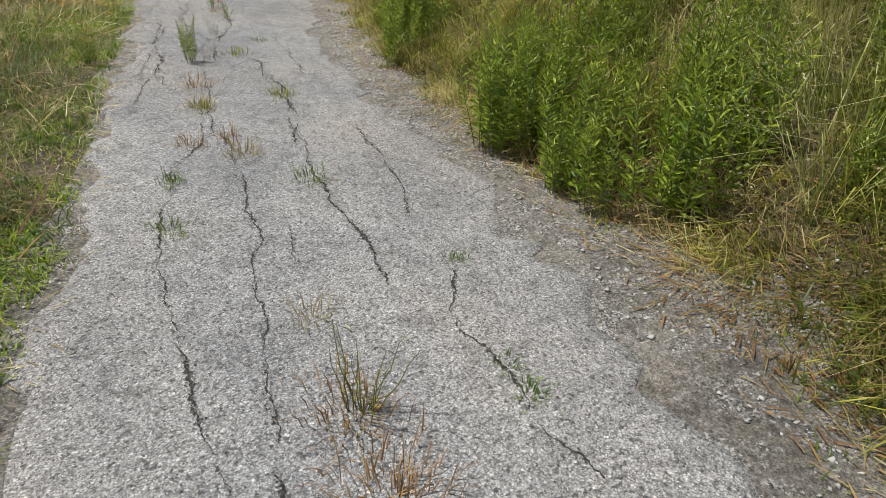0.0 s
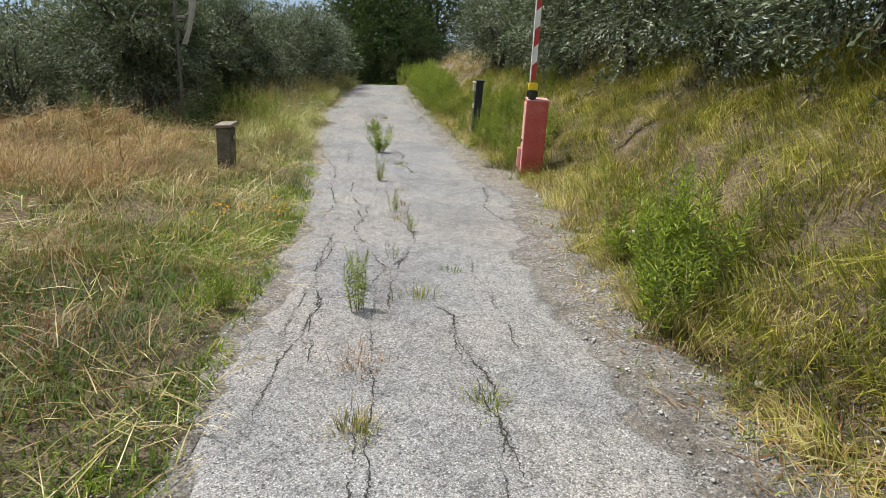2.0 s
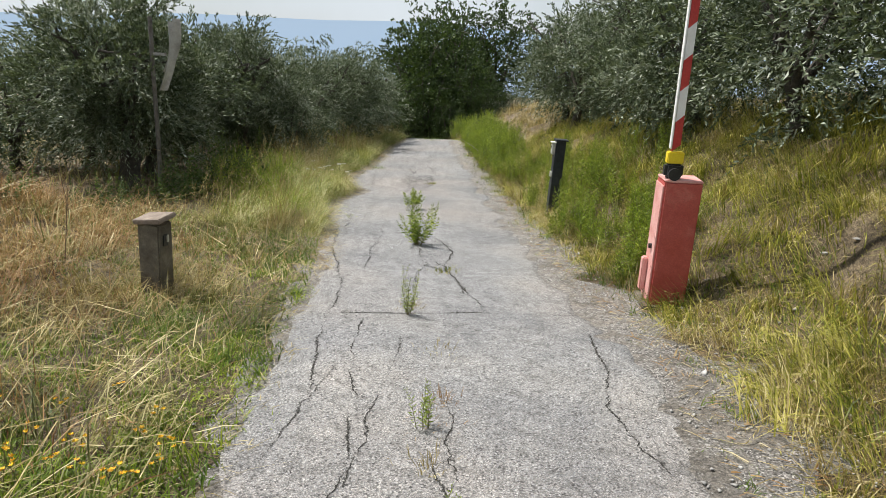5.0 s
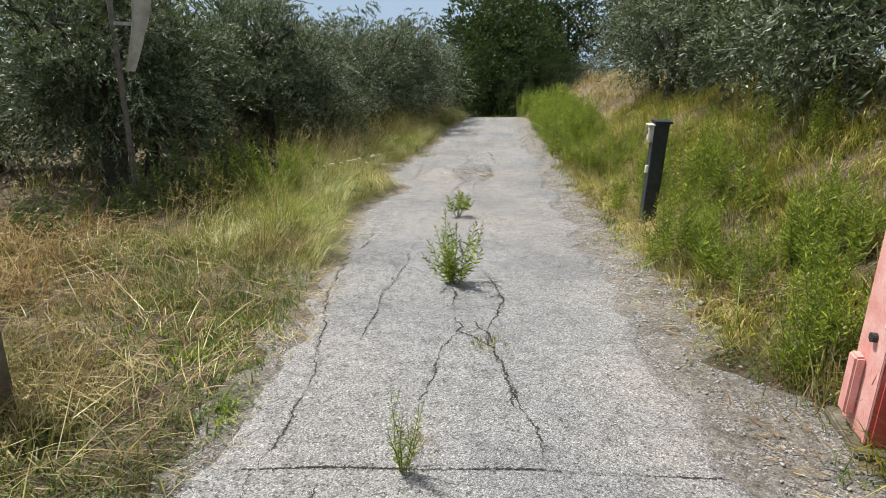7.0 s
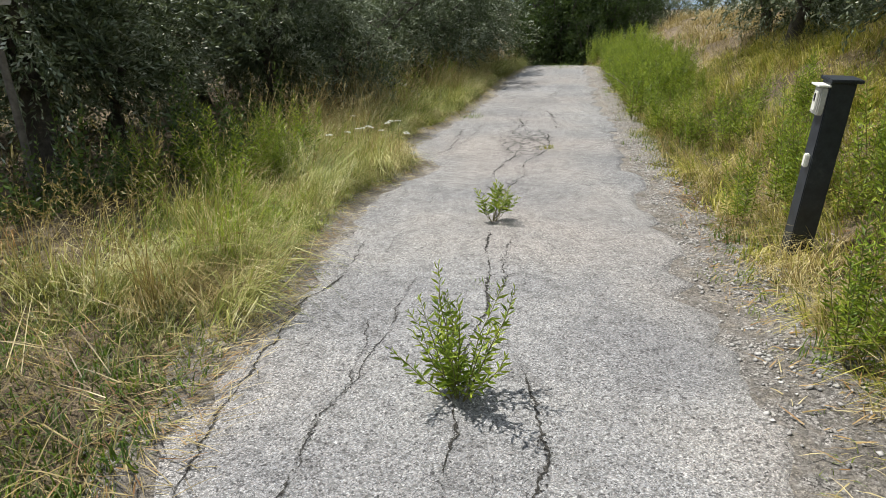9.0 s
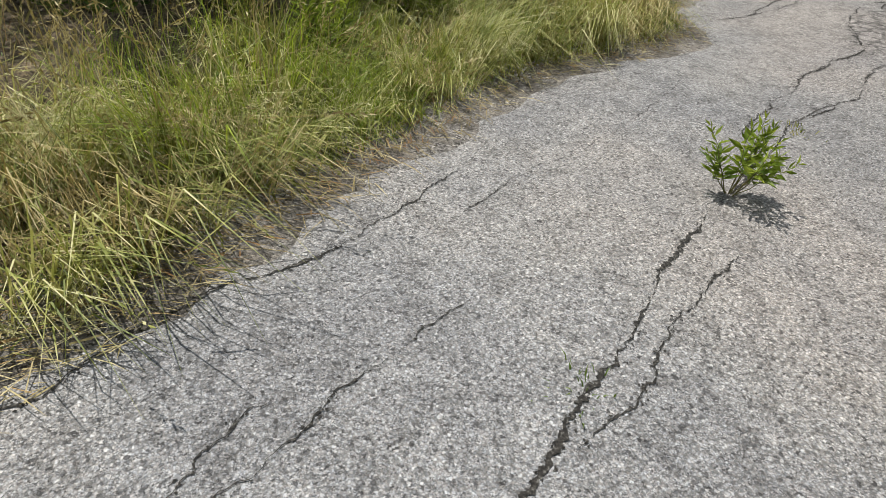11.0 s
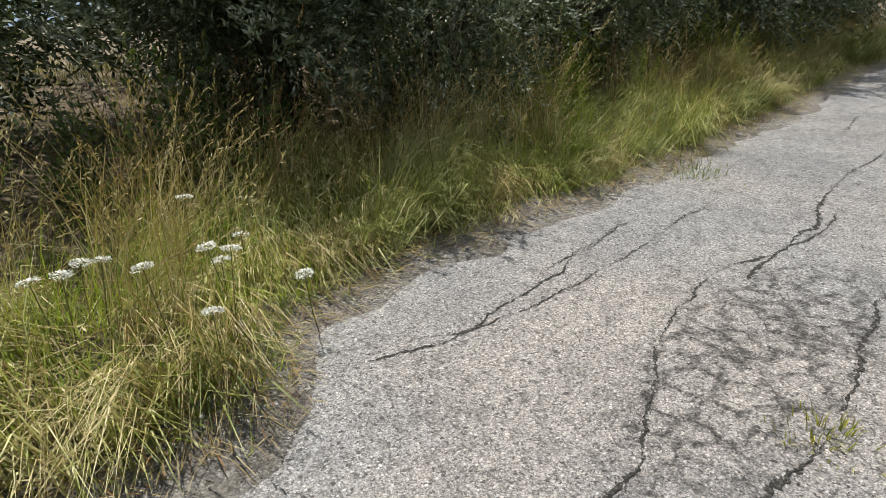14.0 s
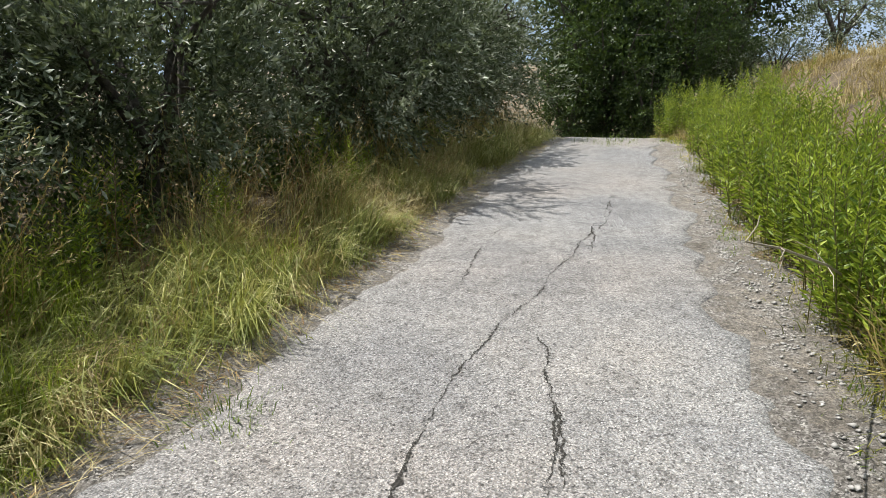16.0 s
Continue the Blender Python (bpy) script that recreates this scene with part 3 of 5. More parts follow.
# ---- barrier, posts and sign ----
RED = plain("faded_red_paint", [(0.3, (0.38, 0.062, 0.05)), (0.55, (0.46, 0.09, 0.075)), (0.75, (0.54, 0.17, 0.145))], 5, 0.5, grain=90, bumped=0.1)
# paler copy of RED: sunlight painted on door and lid, bleached paint elsewhere
PINK = plain("lit_and_bleached_red", [(0.3, (0.60, 0.25, 0.22)), (0.55, (0.68, 0.36, 0.33)), (0.75, (0.72, 0.46, 0.42))], 6, 0.6, grain=90, bumped=0.1)
STRIPE_RED = plain("boom_red", [(0.3, (0.42, 0.03, 0.03)), (0.7, (0.52, 0.06, 0.05))], 9, 0.4, bumped=0.05)
STRIPE_WHITE = plain("boom_white", [(0.3, (0.72, 0.72, 0.70)), (0.7, (0.82, 0.82, 0.80))], 9, 0.4, bumped=0.05)
YELLOW = plain("yellow_plastic", [(0.3, (0.74, 0.55, 0.02)), (0.7, (0.82, 0.64, 0.03))], 9, 0.45, bumped=0.05)
BLACK = plain("black_plastic", [(0.3, (0.012, 0.012, 0.013)), (0.7, (0.03, 0.03, 0.03))], 14, 0.5)
POSTBLUE = plain("blue_black_metal", [(0.3, (0.018, 0.022, 0.03)), (0.6, (0.035, 0.042, 0.055)), (0.75, (0.07, 0.08, 0.09))], 8, 0.42, 0.3, bumped=0.1)
GREYBOX = plain("grey_plastic", [(0.3, (0.38, 0.38, 0.34)), (0.7, (0.52, 0.52, 0.47))], 12, 0.5, bumped=0.1)
PALE = plain("pale_plastic", [(0.3, (0.66, 0.66, 0.60)), (0.7, (0.78, 0.78, 0.72))], 12, 0.45, bumped=0.05)
CONCRETE = plain("weathered_concrete", [(0.3, (0.075, 0.062, 0.045)), (0.55, (0.15, 0.13, 0.10)), (0.72, (0.26, 0.235, 0.19))], 7, 0.92, grain=90, bumped=0.7, dist=0.006)
CAPSTONE = plain("terracotta_slab", [(0.3, (0.16, 0.125, 0.10)), (0.6, (0.26, 0.21, 0.17)), (0.75, (0.35, 0.30, 0.25))], 9, 0.9, grain=80, bumped=0.5, dist=0.006)
GALV = plain("galvanised_steel", [(0.3, (0.20, 0.20, 0.20)), (0.7, (0.34, 0.34, 0.33))], 16, 0.5, 0.6, bumped=0.1)
POLE = plain("rusted_pole", [(0.3, (0.06, 0.054, 0.047)), (0.7, (0.14, 0.13, 0.115))], 16, 0.7, bumped=0.2)
SIGNBACK = plain("bleached_sign_sheet", [(0.3, (0.26, 0.25, 0.23)), (0.6, (0.42, 0.41, 0.38)), (0.75, (0.54, 0.53, 0.5))], 4, 0.6, bumped=0.2)


def upright(a, c, h=0.0, turn=0.0, lean=(0.0, 0.0)):
    """The pose of an upright thing on the soil; turn 0 looks along the lane."""
    x, y, z = place(a, c, h)
    return pose(x, y, z, lean[0], lean[1], math.degrees(TURN) + turn)


def barrier_gate():
    g = thing("barrier_gate", upright(11.7, 1.88, 0.0, -4), "faded red barrier cabinet with raised red and white boom", "barrier")
    w, d, h = 0.3, 0.28, 1.1
    bm = box(bmesh.new(), (w, d, h), (0, 0, h / 2), 0.012)
    part("cabinet", bm, RED, g)
    # door and lid are pinker than the cabinet, sunlight put into the colour
    door = part("side_door", box(bmesh.new(), (0.012, d - 0.03, h - 0.07), (-w / 2 - 0.006, 0, h / 2), 0.004), PINK, g, "pink side door of the cabinet, sunlight painted in")
    part("lid", box(bmesh.new(), (w + 0.006, d + 0.006, 0.02), (0, 0, h + 0.006), 0.006), PINK, g, "pink sheet lid, sunlit top painted in")
    part("base_plate", box(bmesh.new(), (w + 0.12, d + 0.12, 0.06), (0, 0, 0.0), 0.01), CONCRETE, g)
    bm = bmesh.new()
    bmesh.ops.create_cone(bm, cap_ends=True, segments=16, radius1=0.022, radius2=0.022, depth=0.03, matrix=Matrix.Translation((-w / 2 - 0.02, -0.02, 0.52)) @ Matrix.Rotation(radians(90), 4, "Y"))
    part("lock", bm, BLACK, door)
    part("side_box", box(bmesh.new(), (0.05, 0.08, 0.3), (-w / 2 - 0.035, 0.05, 0.25), 0.01), PINK, g)
    bx, by = -0.085, -0.06
    part("boom_holder", box(bmesh.new(), (0.15, 0.1, 0.13), (bx, by, h + 0.085), 0.025), BLACK, g)
    bm = bmesh.new()
    bmesh.ops.create_cone(bm, cap_ends=True, segments=20, radius1=0.05, radius2=0.05, depth=0.16, matrix=Matrix.Translation((bx, by, h + 0.06)) @ Matrix.Rotation(radians(90), 4, "X"))
    part("pivot", bm, BLACK, g)
    part("boom_clamp", box(bmesh.new(), (0.13, 0.08, 0.095), (bx, by, h + 0.19), 0.008), YELLOW, g, "yellow plastic boom clamp")
    tilt = Matrix.Translation((bx - 0.005, by, h + 0.22)) @ Matrix.Rotation(radians(-0.6), 4, "Y")
    for i in range(12):
        bm = bmesh.new()
        n, s0, s1 = 0.031, 0.02 + i * 0.235, 0.02 + (i + 1) * 0.235
        lo = [(-n, -0.025), (n, -0.025), (n, 0.025), (-n, 0.025)]
        for j, s in enumerate((s0, s1)):
            for x, y in lo:
                bm.verts.new(tilt @ Vector((x, y, s + (x + n) * 0.9)))
        bm.verts.ensure_lookup_table()
        v = bm.verts
        for q in ((3, 2, 1, 0), (4, 5, 6, 7), (0, 1, 5, 4), (1, 2, 6, 5), (2, 3, 7, 6), (3, 0, 4, 7)):
            bm.faces.new([v[k] for k in q])
        part("boom_stripe", bm, STRIPE_RED if i % 2 == 0 else STRIPE_WHITE, g, "red stripe of the boom" if i % 2 == 0 else "white stripe of the boom")
    part("boom_rib", box(bmesh.new(), (0.012, 0.056, 2.8), (-0.04, 0, 1.44), 0.003, tilt), STRIPE_WHITE, g)
    for q in (0.35, 0.62):
        v, f = tube([(-w / 2 - 0.012, -d / 2 + 0.02 + 0.02 * i, q + 0.04 * math.sin(i * 2.0)) for i in range(5)], [0.003] * 5, 5)
        part("scratch", raw_mesh("scratch", v, f, PINK), PINK, g)


def gate_pillar():
    g = thing("gate_pillar", upright(11.33, -2.42, -0.01, -14, (0, 3)), "short weathered concrete pillar with sloping terracotta slab in dry grass", "pillar")
    part("shaft", box(bmesh.new(), (0.2, 0.17, 0.72), (0, 0, 0.3), 0.012), CONCRETE, g)
    part("cap", box(bmesh.new(), (0.25, 0.22, 0.04), (0, 0, 0), 0.008, pose(0.01, -0.01, 0.69, 5, -9)), CAPSTONE, g, "sloping reddish slab on top")
    hole = part("sensor_hole", box(bmesh.new(), (0.012, 0.06, 0.1), (0.102, -0.01, 0.52), 0.006), BLACK, g)
    part("sensor_lens", box(bmesh.new(), (0.012, 0.026, 0.06), (0.108, 0.012, 0.53), 0.004), GREYBOX, hole)


def intercom_post():
    g = thing("intercom_post", upright(16.05, 1.51, -0.03, 6, (1, 2)), "dark blue-black metal post with grey intercom box", "post")
    part("shaft", box(bmesh.new(), (0.15, 0.13, 1.22), (0, 0, 0.61), 0.006), POSTBLUE, g)
    part("cap", box(bmesh.new(), (0.19, 0.17, 0.02), (0.01, 0, 1.23), 0.004), POSTBLUE, g)
    unit_box = part("intercom_box", box(bmesh.new(), (0.045, 0.1, 0.17), (-0.095, -0.005, 1.1), 0.008), GREYBOX, g, "grey plastic intercom box")
    part("hood", box(bmesh.new(), (0.075, 0.12, 0.012), (-0.105, -0.005, 1.195), 0.003), PALE, unit_box)
    part("face_plate", box(bmesh.new(), (0.012, 0.05, 0.12), (-0.122, -0.012, 1.1), 0.004), PALE, unit_box)
    part("call_slot", box(bmesh.new(), (0.006, 0.016, 0.05), (-0.13, -0.012, 1.12), 0.002), BLACK, unit_box)
    part("key_switch", box(bmesh.new(), (0.03, 0.04, 0.085), (-0.09, -0.02, 0.72), 0.006), PALE, g)


def road_sign():
    g = thing("road_sign", upright(15.8, -4.42, -0.1, 20, (0, 1.5)), "bent bleached road sign on a dark pole among olives", "sign")
    v, f = tube([(0, 0, 0), (0.01, 0, 1.0), (0, 0, 2.0), (0, 0, 2.75)], [0.03] * 4, 10)
    part("pole", raw_mesh("pole", v, f, POLE, True), POLE, g)
    for k, (dy, z0, hh, nm) in enumerate(((-0.05, 1.75, 0.95, "sign_plate"), (0.06, 2.0, 0.75, "upper_plate"))):
        n = 14
        t = np.linspace(0, 1, n)
        wid = 0.085 * np.sin(np.clip(t, 0.04, 0.96) * math.pi) ** 0.7
        x = 0.10 + 0.05 * k + 0.10 * np.sin(t * math.pi * 0.8) + 0.1 * t
        rows = []
        for s in (-1, -0.3, 0.4, 1):
            rows.append(np.stack([x + 0.05 * s + 0.02 * s * s, dy + wid * s, z0 + hh * t], 1))
        front = np.stack(rows, 1)
        back = front + np.array([0.008, 0, 0])
        v = np.concatenate([front.reshape(-1, 3), back.reshape(-1, 3)])
        q = grid_quads(n, 4)
        rim = []
        for i in range(n - 1):
            rim += [(i * 4, n * 4 + i * 4, n * 4 + i * 4 + 4, i * 4 + 4), (i * 4 + 3, i * 4 + 7, n * 4 + i * 4 + 7, n * 4 + i * 4 + 3)]
        part(nm, raw_mesh(nm, v, np.concatenate([q, q[:, ::-1] + n * 4, np.array(rim)]), SIGNBACK, True), SIGNBACK, g)
    part("bracket", box(bmesh.new(), (0.2, 0.05, 0.04), (0.09, 0, 2.25), 0.004), GALV, g)


barrier_gate()
gate_pillar()
intercom_post()
road_sign()


# ---- trees ----
def crown(r, clumps, per, size, low, inner):
    """Starts and ways of sprigs set in uneven clumps; size: radii of the crown about its middle."""
    dirs = unit(r.normal(size=(clumps, 3)))
    rad = r.uniform(inner, 1.0, clumps) ** 0.55 * (1 + 0.22 * np.sin(dirs[:, 0] * 5 + dirs[:, 2] * 4 + r.uniform(0, 6)))
    mids = dirs * rad[:, None] * size
    mids[:, 2] = np.maximum(mids[:, 2], low * size[2])
    n = clumps * per
    lead = unit(dirs * 0.9 + r.normal(0, 0.45, (clumps, 3)) + np.array([0, 0, 0.45]))
    out = unit(np.repeat(lead, per, 0) + r.normal(0, 0.38, (n, 3)))
    return np.repeat(mids, per, 0) + r.normal(0, 0.1, (n, 3)) * size.mean(), out


def sprigs(r, start, out, length, count, leaf, wide):
    n = len(start)
    t = np.tile(np.linspace(0.1, 1, count), n)
    ln = np.repeat(length * r.uniform(0.6, 1.3, n), count)
    o = np.repeat(out, count, 0)
    b = np.repeat(start, count, 0) + o * (t * ln)[:, None]
    b[:, 2] -= 0.35 * (t * ln) ** 2 / length
    way = unit(o * 0.9 + unit(np.cross(o, r.normal(size=b.shape))) * 0.6)
    return leaves(b, way, leaf * r.uniform(0.6, 1.2, len(b)), wide * r.uniform(0.7, 1.2, len(b)), r)


def limb(r, base, top, az, spread, r0):
    e = np.array([math.cos(az) * spread * r.uniform(0.7, 1.1), math.sin(az) * spread * r.uniform(0.7, 1.1), top * r.uniform(0.75, 1.05)])
    t = np.linspace(0, 1, 7)[:, None]
    p = base + (e - base) * t + np.array([0, 0, 1.0]) * np.sin(t * 2.6) * 0.12 * top + r.normal(0, 0.05, (7, 3)) * t
    out = [tube(p, np.linspace(r0, 0.01, 7), 7)]
    for k in (2, 3, 4, 5):
        d = unit(r.normal(size=3) + np.array([0, 0, 0.3])) * spread * 0.5
        q = p[k] + d * np.linspace(0, 1, 4)[:, None] + r.normal(0, 0.03, (4, 3)) * np.linspace(0, 1, 4)[:, None]
        out.append(tube(q, np.linspace(r0 * 0.32, 0.005, 4), 5))
    return join(out)


def make_tree(name, seed, label, height, radius, trunk_h, leaf, wide, sprig, clumps, per, count, mat, low, group, r0=0.13, crown_from=0.8, inner=0.15):
    r = np.random.default_rng(seed)
    g = thing(name, Matrix(), label, "tree", group)
    t = np.linspace(0, 1, 8)
    p = np.stack([0.1 * np.sin(t * 4 + seed) * t, 0.1 * np.cos(t * 3 + seed) * t, -0.25 + t * (trunk_h + 0.25)], 1)
    part("trunk", raw_mesh("trunk", *tube(p, r0 * (1.35 - 0.6 * t + 0.5 * np.exp(-t * 9)) * (1 + 0.12 * np.sin(t * 17 + seed)), 12), BARK, True), BARK, g)
    for i in range(6):
        part("limb", raw_mesh("limb", *limb(r, p[-1], height * 0.8, 6.283 * (i + r.uniform(-0.3, 0.3)) / 6, radius * 0.75, r0 * 0.55), BARK, True), BARK, g)
    z0 = trunk_h * crown_from
    mid, size = np.array([0, 0, (height + z0) / 2]), np.array([radius, radius, (height - z0) / 2])
    start, out = crown(r, clumps, per, size * 0.88, low, inner)
    part("crown", raw_mesh("crown", *sprigs(r, start + mid, out, sprig, count, leaf, wide), mat), mat, g)
    return g


def at(a, c, turn=0.0, size=1.0, h=0.0):
    x, y, z = place(a, c, h)
    return pose(x, y, z, 0, 0, turn) @ Matrix.Diagonal((size, size, size, 1))


def put(kinds, spots, step=67.0):
    """The first spots take the built things themselves, the rest copies."""
    for i, (a, c, s) in enumerate(spots):
        o = kinds[i] if i < len(kinds) else copy_thing(kinds[i % len(kinds)], pose(0, 0, 0))
        o.matrix_world = at(a, c, step * i, s, -0.15 if 3 < c < 6 and a < 20 and s > 0.9 else 0.0)


ROW = "olive trees along the lane"
near = [make_tree("olive_tree", 11 + i, "grey-green olive tree with dark trunk above tall grass", 3.3, 1.5, 1.15, 0.082, 0.026, 0.4, 170, 16, 15, OLIVE, -0.85, ROW, 0.15, 0.6) for i in range(2)]
put(near, [(17.0, -5.5, 1.0), (20.9, -4.85, 0.95)])
bush = [make_tree("olive_tree", 15 + i, "bushy grey-green olive tree with foliage down to the grass", 3.2, 1.75, 0.6, 0.088, 0.03, 0.4, 170, 10, 13, OLIVE, -0.95, ROW, 0.11, 0.1) for i in range(2)]
put(bush, [(25.0, -4.5, 0.9), (24.0, -5.4, 0.9), (22.1, -4.0, 0.62), (25.4, 3.1, 0.95), (22.6, 2.95, 0.95), (18.6, -5.9, 0.95), (14.6, -6.9, 0.6), (27.6, -4.1, 0.97), (30.3, -4.0, 0.97), (29.0, -4.15, 0.9), (32.0, -3.75, 0.85), (19.4, 3.7, 0.95), (17.0, 3.8, 1.0), (14.3, 4.1, 1.0), (11.5, 4.2, 1.0), (8.8, 4.5, 1.0), (6.3, 4.5, 1.0), (3.8, 4.35, 1.0), (21.7, -6.6, 0.9)])
back = [make_tree("olive_tree", 19 + i, "grey-green olive tree standing farther off", 3.3, 1.9, 0.6, 0.15, 0.05, 0.42, 125, 6, 7, OLIVE, -0.95, "olive trees farther off", 0.12, 0.1) for i in range(2)]
put(back, [(32.6, -4.0, 0.95), (35.2, -4.3, 1.0), (19.2, -7.4, 0.8), (15.8, -8.6, 0.7), (17.6, -7.8, 0.7), (23.8, -7.2, 0.95), (26.4, -7.0, 0.95), (29.0, -7.0, 0.95), (31.6, -6.8, 0.95), (21.8, -8.6, 0.7), (12.0, -10.5, 0.85), (9.5, -12.5, 0.95), (14.5, -12.5, 1.0),
            (23.3, 4.5, 0.9), (26.0, 4.5, 0.9), (29.5, 5.5, 0.95), (20.6, 6.8, 0.9), (16.5, 7.8, 1.1), (12.8, 8.2, 1.1), (9.2, 8.3, 1.1), (5.5, 8.5, 1.1), (40.5, 1.9, 0.5), (41.5, 3.0, 0.5), (42.5, 4.6, 0.85), (47, 14, 1.2), (20, -12, 1.0), (26, -12, 1.0), (6.0, -14, 0.95)])
oaks = [make_tree("oak_tree", 41 + i, "tall dark green broadleaf tree beyond the crest", 9.0, 3.0, 1.2, 0.2, 0.125, 0.5, 230, 8, 6, OAK, -0.95, "dark trees beyond the crest", 0.22, 0.2) for i in range(2)]
put(oaks, [(43.5, -2.2, 0.82), (45.0, -0.8, 0.95), (46.5, 2.3, 0.78), (49.5, -2.2, 1.05), (50.5, -0.4, 1.0), (41.5, -1.7, 0.6), (41.8, 0.7, 0.5), (40.6, -2.8, 0.4), (40.2, -0.4, 0.34), (40.6, 1.5, 0.3)], 80.0)


# ---- leafy weeds ----
def weed(name, seed, label, category, height, stems, spread, leaf, wide, gap, mat=None, group="", tilt=0.35, bare=0.12):
    """Upright stems clad in narrow leaves."""
    r = np.random.default_rng(seed)
    g = thing(name, Matrix(), label, category, group)
    wood, base, way, ln = [], [], [], []
    for i in range(stems):
        az, out = r.uniform(0, 6.283), r.uniform(0, tilt)
        h = height * r.uniform(0.55, 1.05) * (1 - 0.35 * out)
        d = np.array([math.cos(az) * math.sin(out), math.sin(az) * math.sin(out), math.cos(out)])
        foot = np.array([math.cos(az), math.sin(az), 0]) * spread * r.uniform(0, 1)
        t = np.linspace(0, 1, 5)[:, None]
        p = foot + d * h * t + np.array([0, 0, 0.12]) * h * t * t * out + r.normal(0, 0.012, (5, 3)) * t
        wood.append(tube(p, np.linspace(0.0032, 0.001, 5) * (0.45 + height), 4))
        n = max(6, int(h * (1 - bare) / gap))
        u = np.linspace(bare, 1, n)
        q = np.stack([np.interp(u, t[:, 0], p[:, k]) for k in range(3)], 1)
        a2 = np.arange(n) * 2.4 + r.uniform(0, 6)
        rise = np.interp(u, [0, 0.8, 1], [0.35, 0.7, 1.6])[:, None]
        base.append(q)
        way.append(unit(np.stack([np.cos(a2), np.sin(a2), 0 * a2], 1) + d * rise))
        ln.append(leaf * np.interp(u, [0, 0.25, 0.75, 1], [0.8, 1.1, 0.9, 0.5]) * r.uniform(0.7, 1.2, n))
    part("stem", raw_mesh("stem", *join(wood), STEM), STEM, g)
    ln = np.concatenate(ln)
    part("foliage", raw_mesh("foliage", *leaves(np.concatenate(base), np.concatenate(way), ln, wide * ln / leaf, r), mat or WEED), mat or WEED, g)
    return g


g2 = np.random.default_rng(5)
HEDGE = "green weeds along the bank foot"
tall = [weed("leafy_weed", 60 + i, "tall bright green weed with narrow leaves at the bank foot", "weed", 0.95, 10, 0.14, 0.085, 0.018, 0.0145, None, HEDGE) for i in range(4)]
spots = []
POST_A = 16.05
for n, a0, a1, d0, d1, s0, s1 in ((30, 1.8, 4.3, 0.3, 1.25, 0.6, 1.1), (8, 1.6, 4.3, 1.2, 1.8, 0.6, 0.9), (10, 5.9, 7.5, 0.45, 1.0, 0.65, 1.0), (26, 12.3, 15.0, 0.5, 1.8, 0.5, 0.85), (16, 14.6, 17.0, 0.9, 2.2, 0.6, 0.95), (20, 16.6, 22, 0.5, 1.6, 0.65, 0.95), (76, 22.3, 28.5, 0.35, 1.3, 0.8, 1.15), (40, 28.5, 34, 0.3, 1.4, 0.8, 1.1)):
    for i in range(n):
        a = g2.uniform(a0, a1)
        d, size = g2.uniform(d0, d1), g2.uniform(s0, s1)
        if not (POST_A - 0.7 < a < POST_A + 0.25 and d < 1.2):
            spots.append((a, right_edge(a) + d, size))
for i in range(16):
    a = g2.uniform(16.2, 18.2)
    spots.append((a, left_edge(a) - g2.uniform(0.85, 1.8), g2.uniform(0.6, 0.95)))
for i in range(22):
    a = g2.uniform(22.5, 32.5)
    spots.append((a, left_edge(a) - g2.uniform(0.9, 1.8), g2.uniform(0.5, 0.9)))
put(tall, spots, 37.0)


bramble = [weed("bramble_bush", 90 + i, "dark green bramble thicket in the shade of olives", "bush", 1.0, 26, 0.3, 0.075, 0.045, 0.026, BRAMBLE, "brambles under the olives", 1.15, 0.05) for i in range(2)]
spots = []
for i in range(24):
    a = 15.6 + 0.66 * i + g2.uniform(-0.3, 0.3)
    spots.append((a, left_edge(a) - g2.uniform(1.75, 2.6), g2.uniform(0.7, 1.1)))
for i in range(7):
    spots.append((12.9 + 0.45 * i, -4.3 - g2.uniform(0, 0.9), g2.uniform(0.45, 0.75)))
put(bramble, spots, 51.0)


def road_plant(a, c, height, stems, seed, label, spread=0.05, leaf=0.045, wide=0.011, gap=0.012, mat=None, tilt=0.5, bare=0.1):
    g = weed("road_weed", seed, label, "weed", height, stems, spread, leaf, wide, gap, mat, "weeds in the cracks of the lane", tilt, bare)
    x, y, z = on_road(a, c)
    g.matrix_world = pose(x, y, z)


road_plant(13.87, -0.4, 0.68, 20, 70, "bushy green weed growing through the asphalt", 0.05, 0.066, 0.016, 0.012, tilt=0.75)
road_plant(16.6, -0.67, 0.36, 15, 71, "small green weed with broad leaves in a crack", 0.03, 0.075, 0.02, 0.009, tilt=0.9, bare=0.4)
road_plant(6.3, -0.29, 0.42, 9, 72, "slender green weed with needle leaves in a crack", 0.05, 0.034, 0.0065, 0.006, tilt=0.3)
road_plant(6.75, -0.33, 0.30, 7, 73, "slender green weed with needle leaves in a crack", 0.05, 0.034, 0.0065, 0.006, tilt=0.35)
road_plant(11.2, -0.32, 0.40, 9, 74, "slender grey-green weed in a crack", 0.05, 0.036, 0.006, 0.008, tilt=0.45)
road_plant(9.3, -0.1, 0.30, 7, 75, "slender green weed in a crack", 0.04, 0.036, 0.006, 0.007, tilt=0.3)
road_plant(8.42, 0.08, 0.24, 7, 76, "short green weed in a crack", 0.04, 0.03, 0.006, 0.008, tilt=0.4)
road_plant(1.38, 0.3, 0.38, 12, 77, "sparse dry weed with bare stems in a crack", 0.08, 0.022, 0.004, 0.012, MIXED, 0.45)
road_plant(7.47, -0.08, 0.2, 5, 78, "small dry weed in a crack", 0.04, 0.03, 0.004, 0.01, MIXED, 0.5)
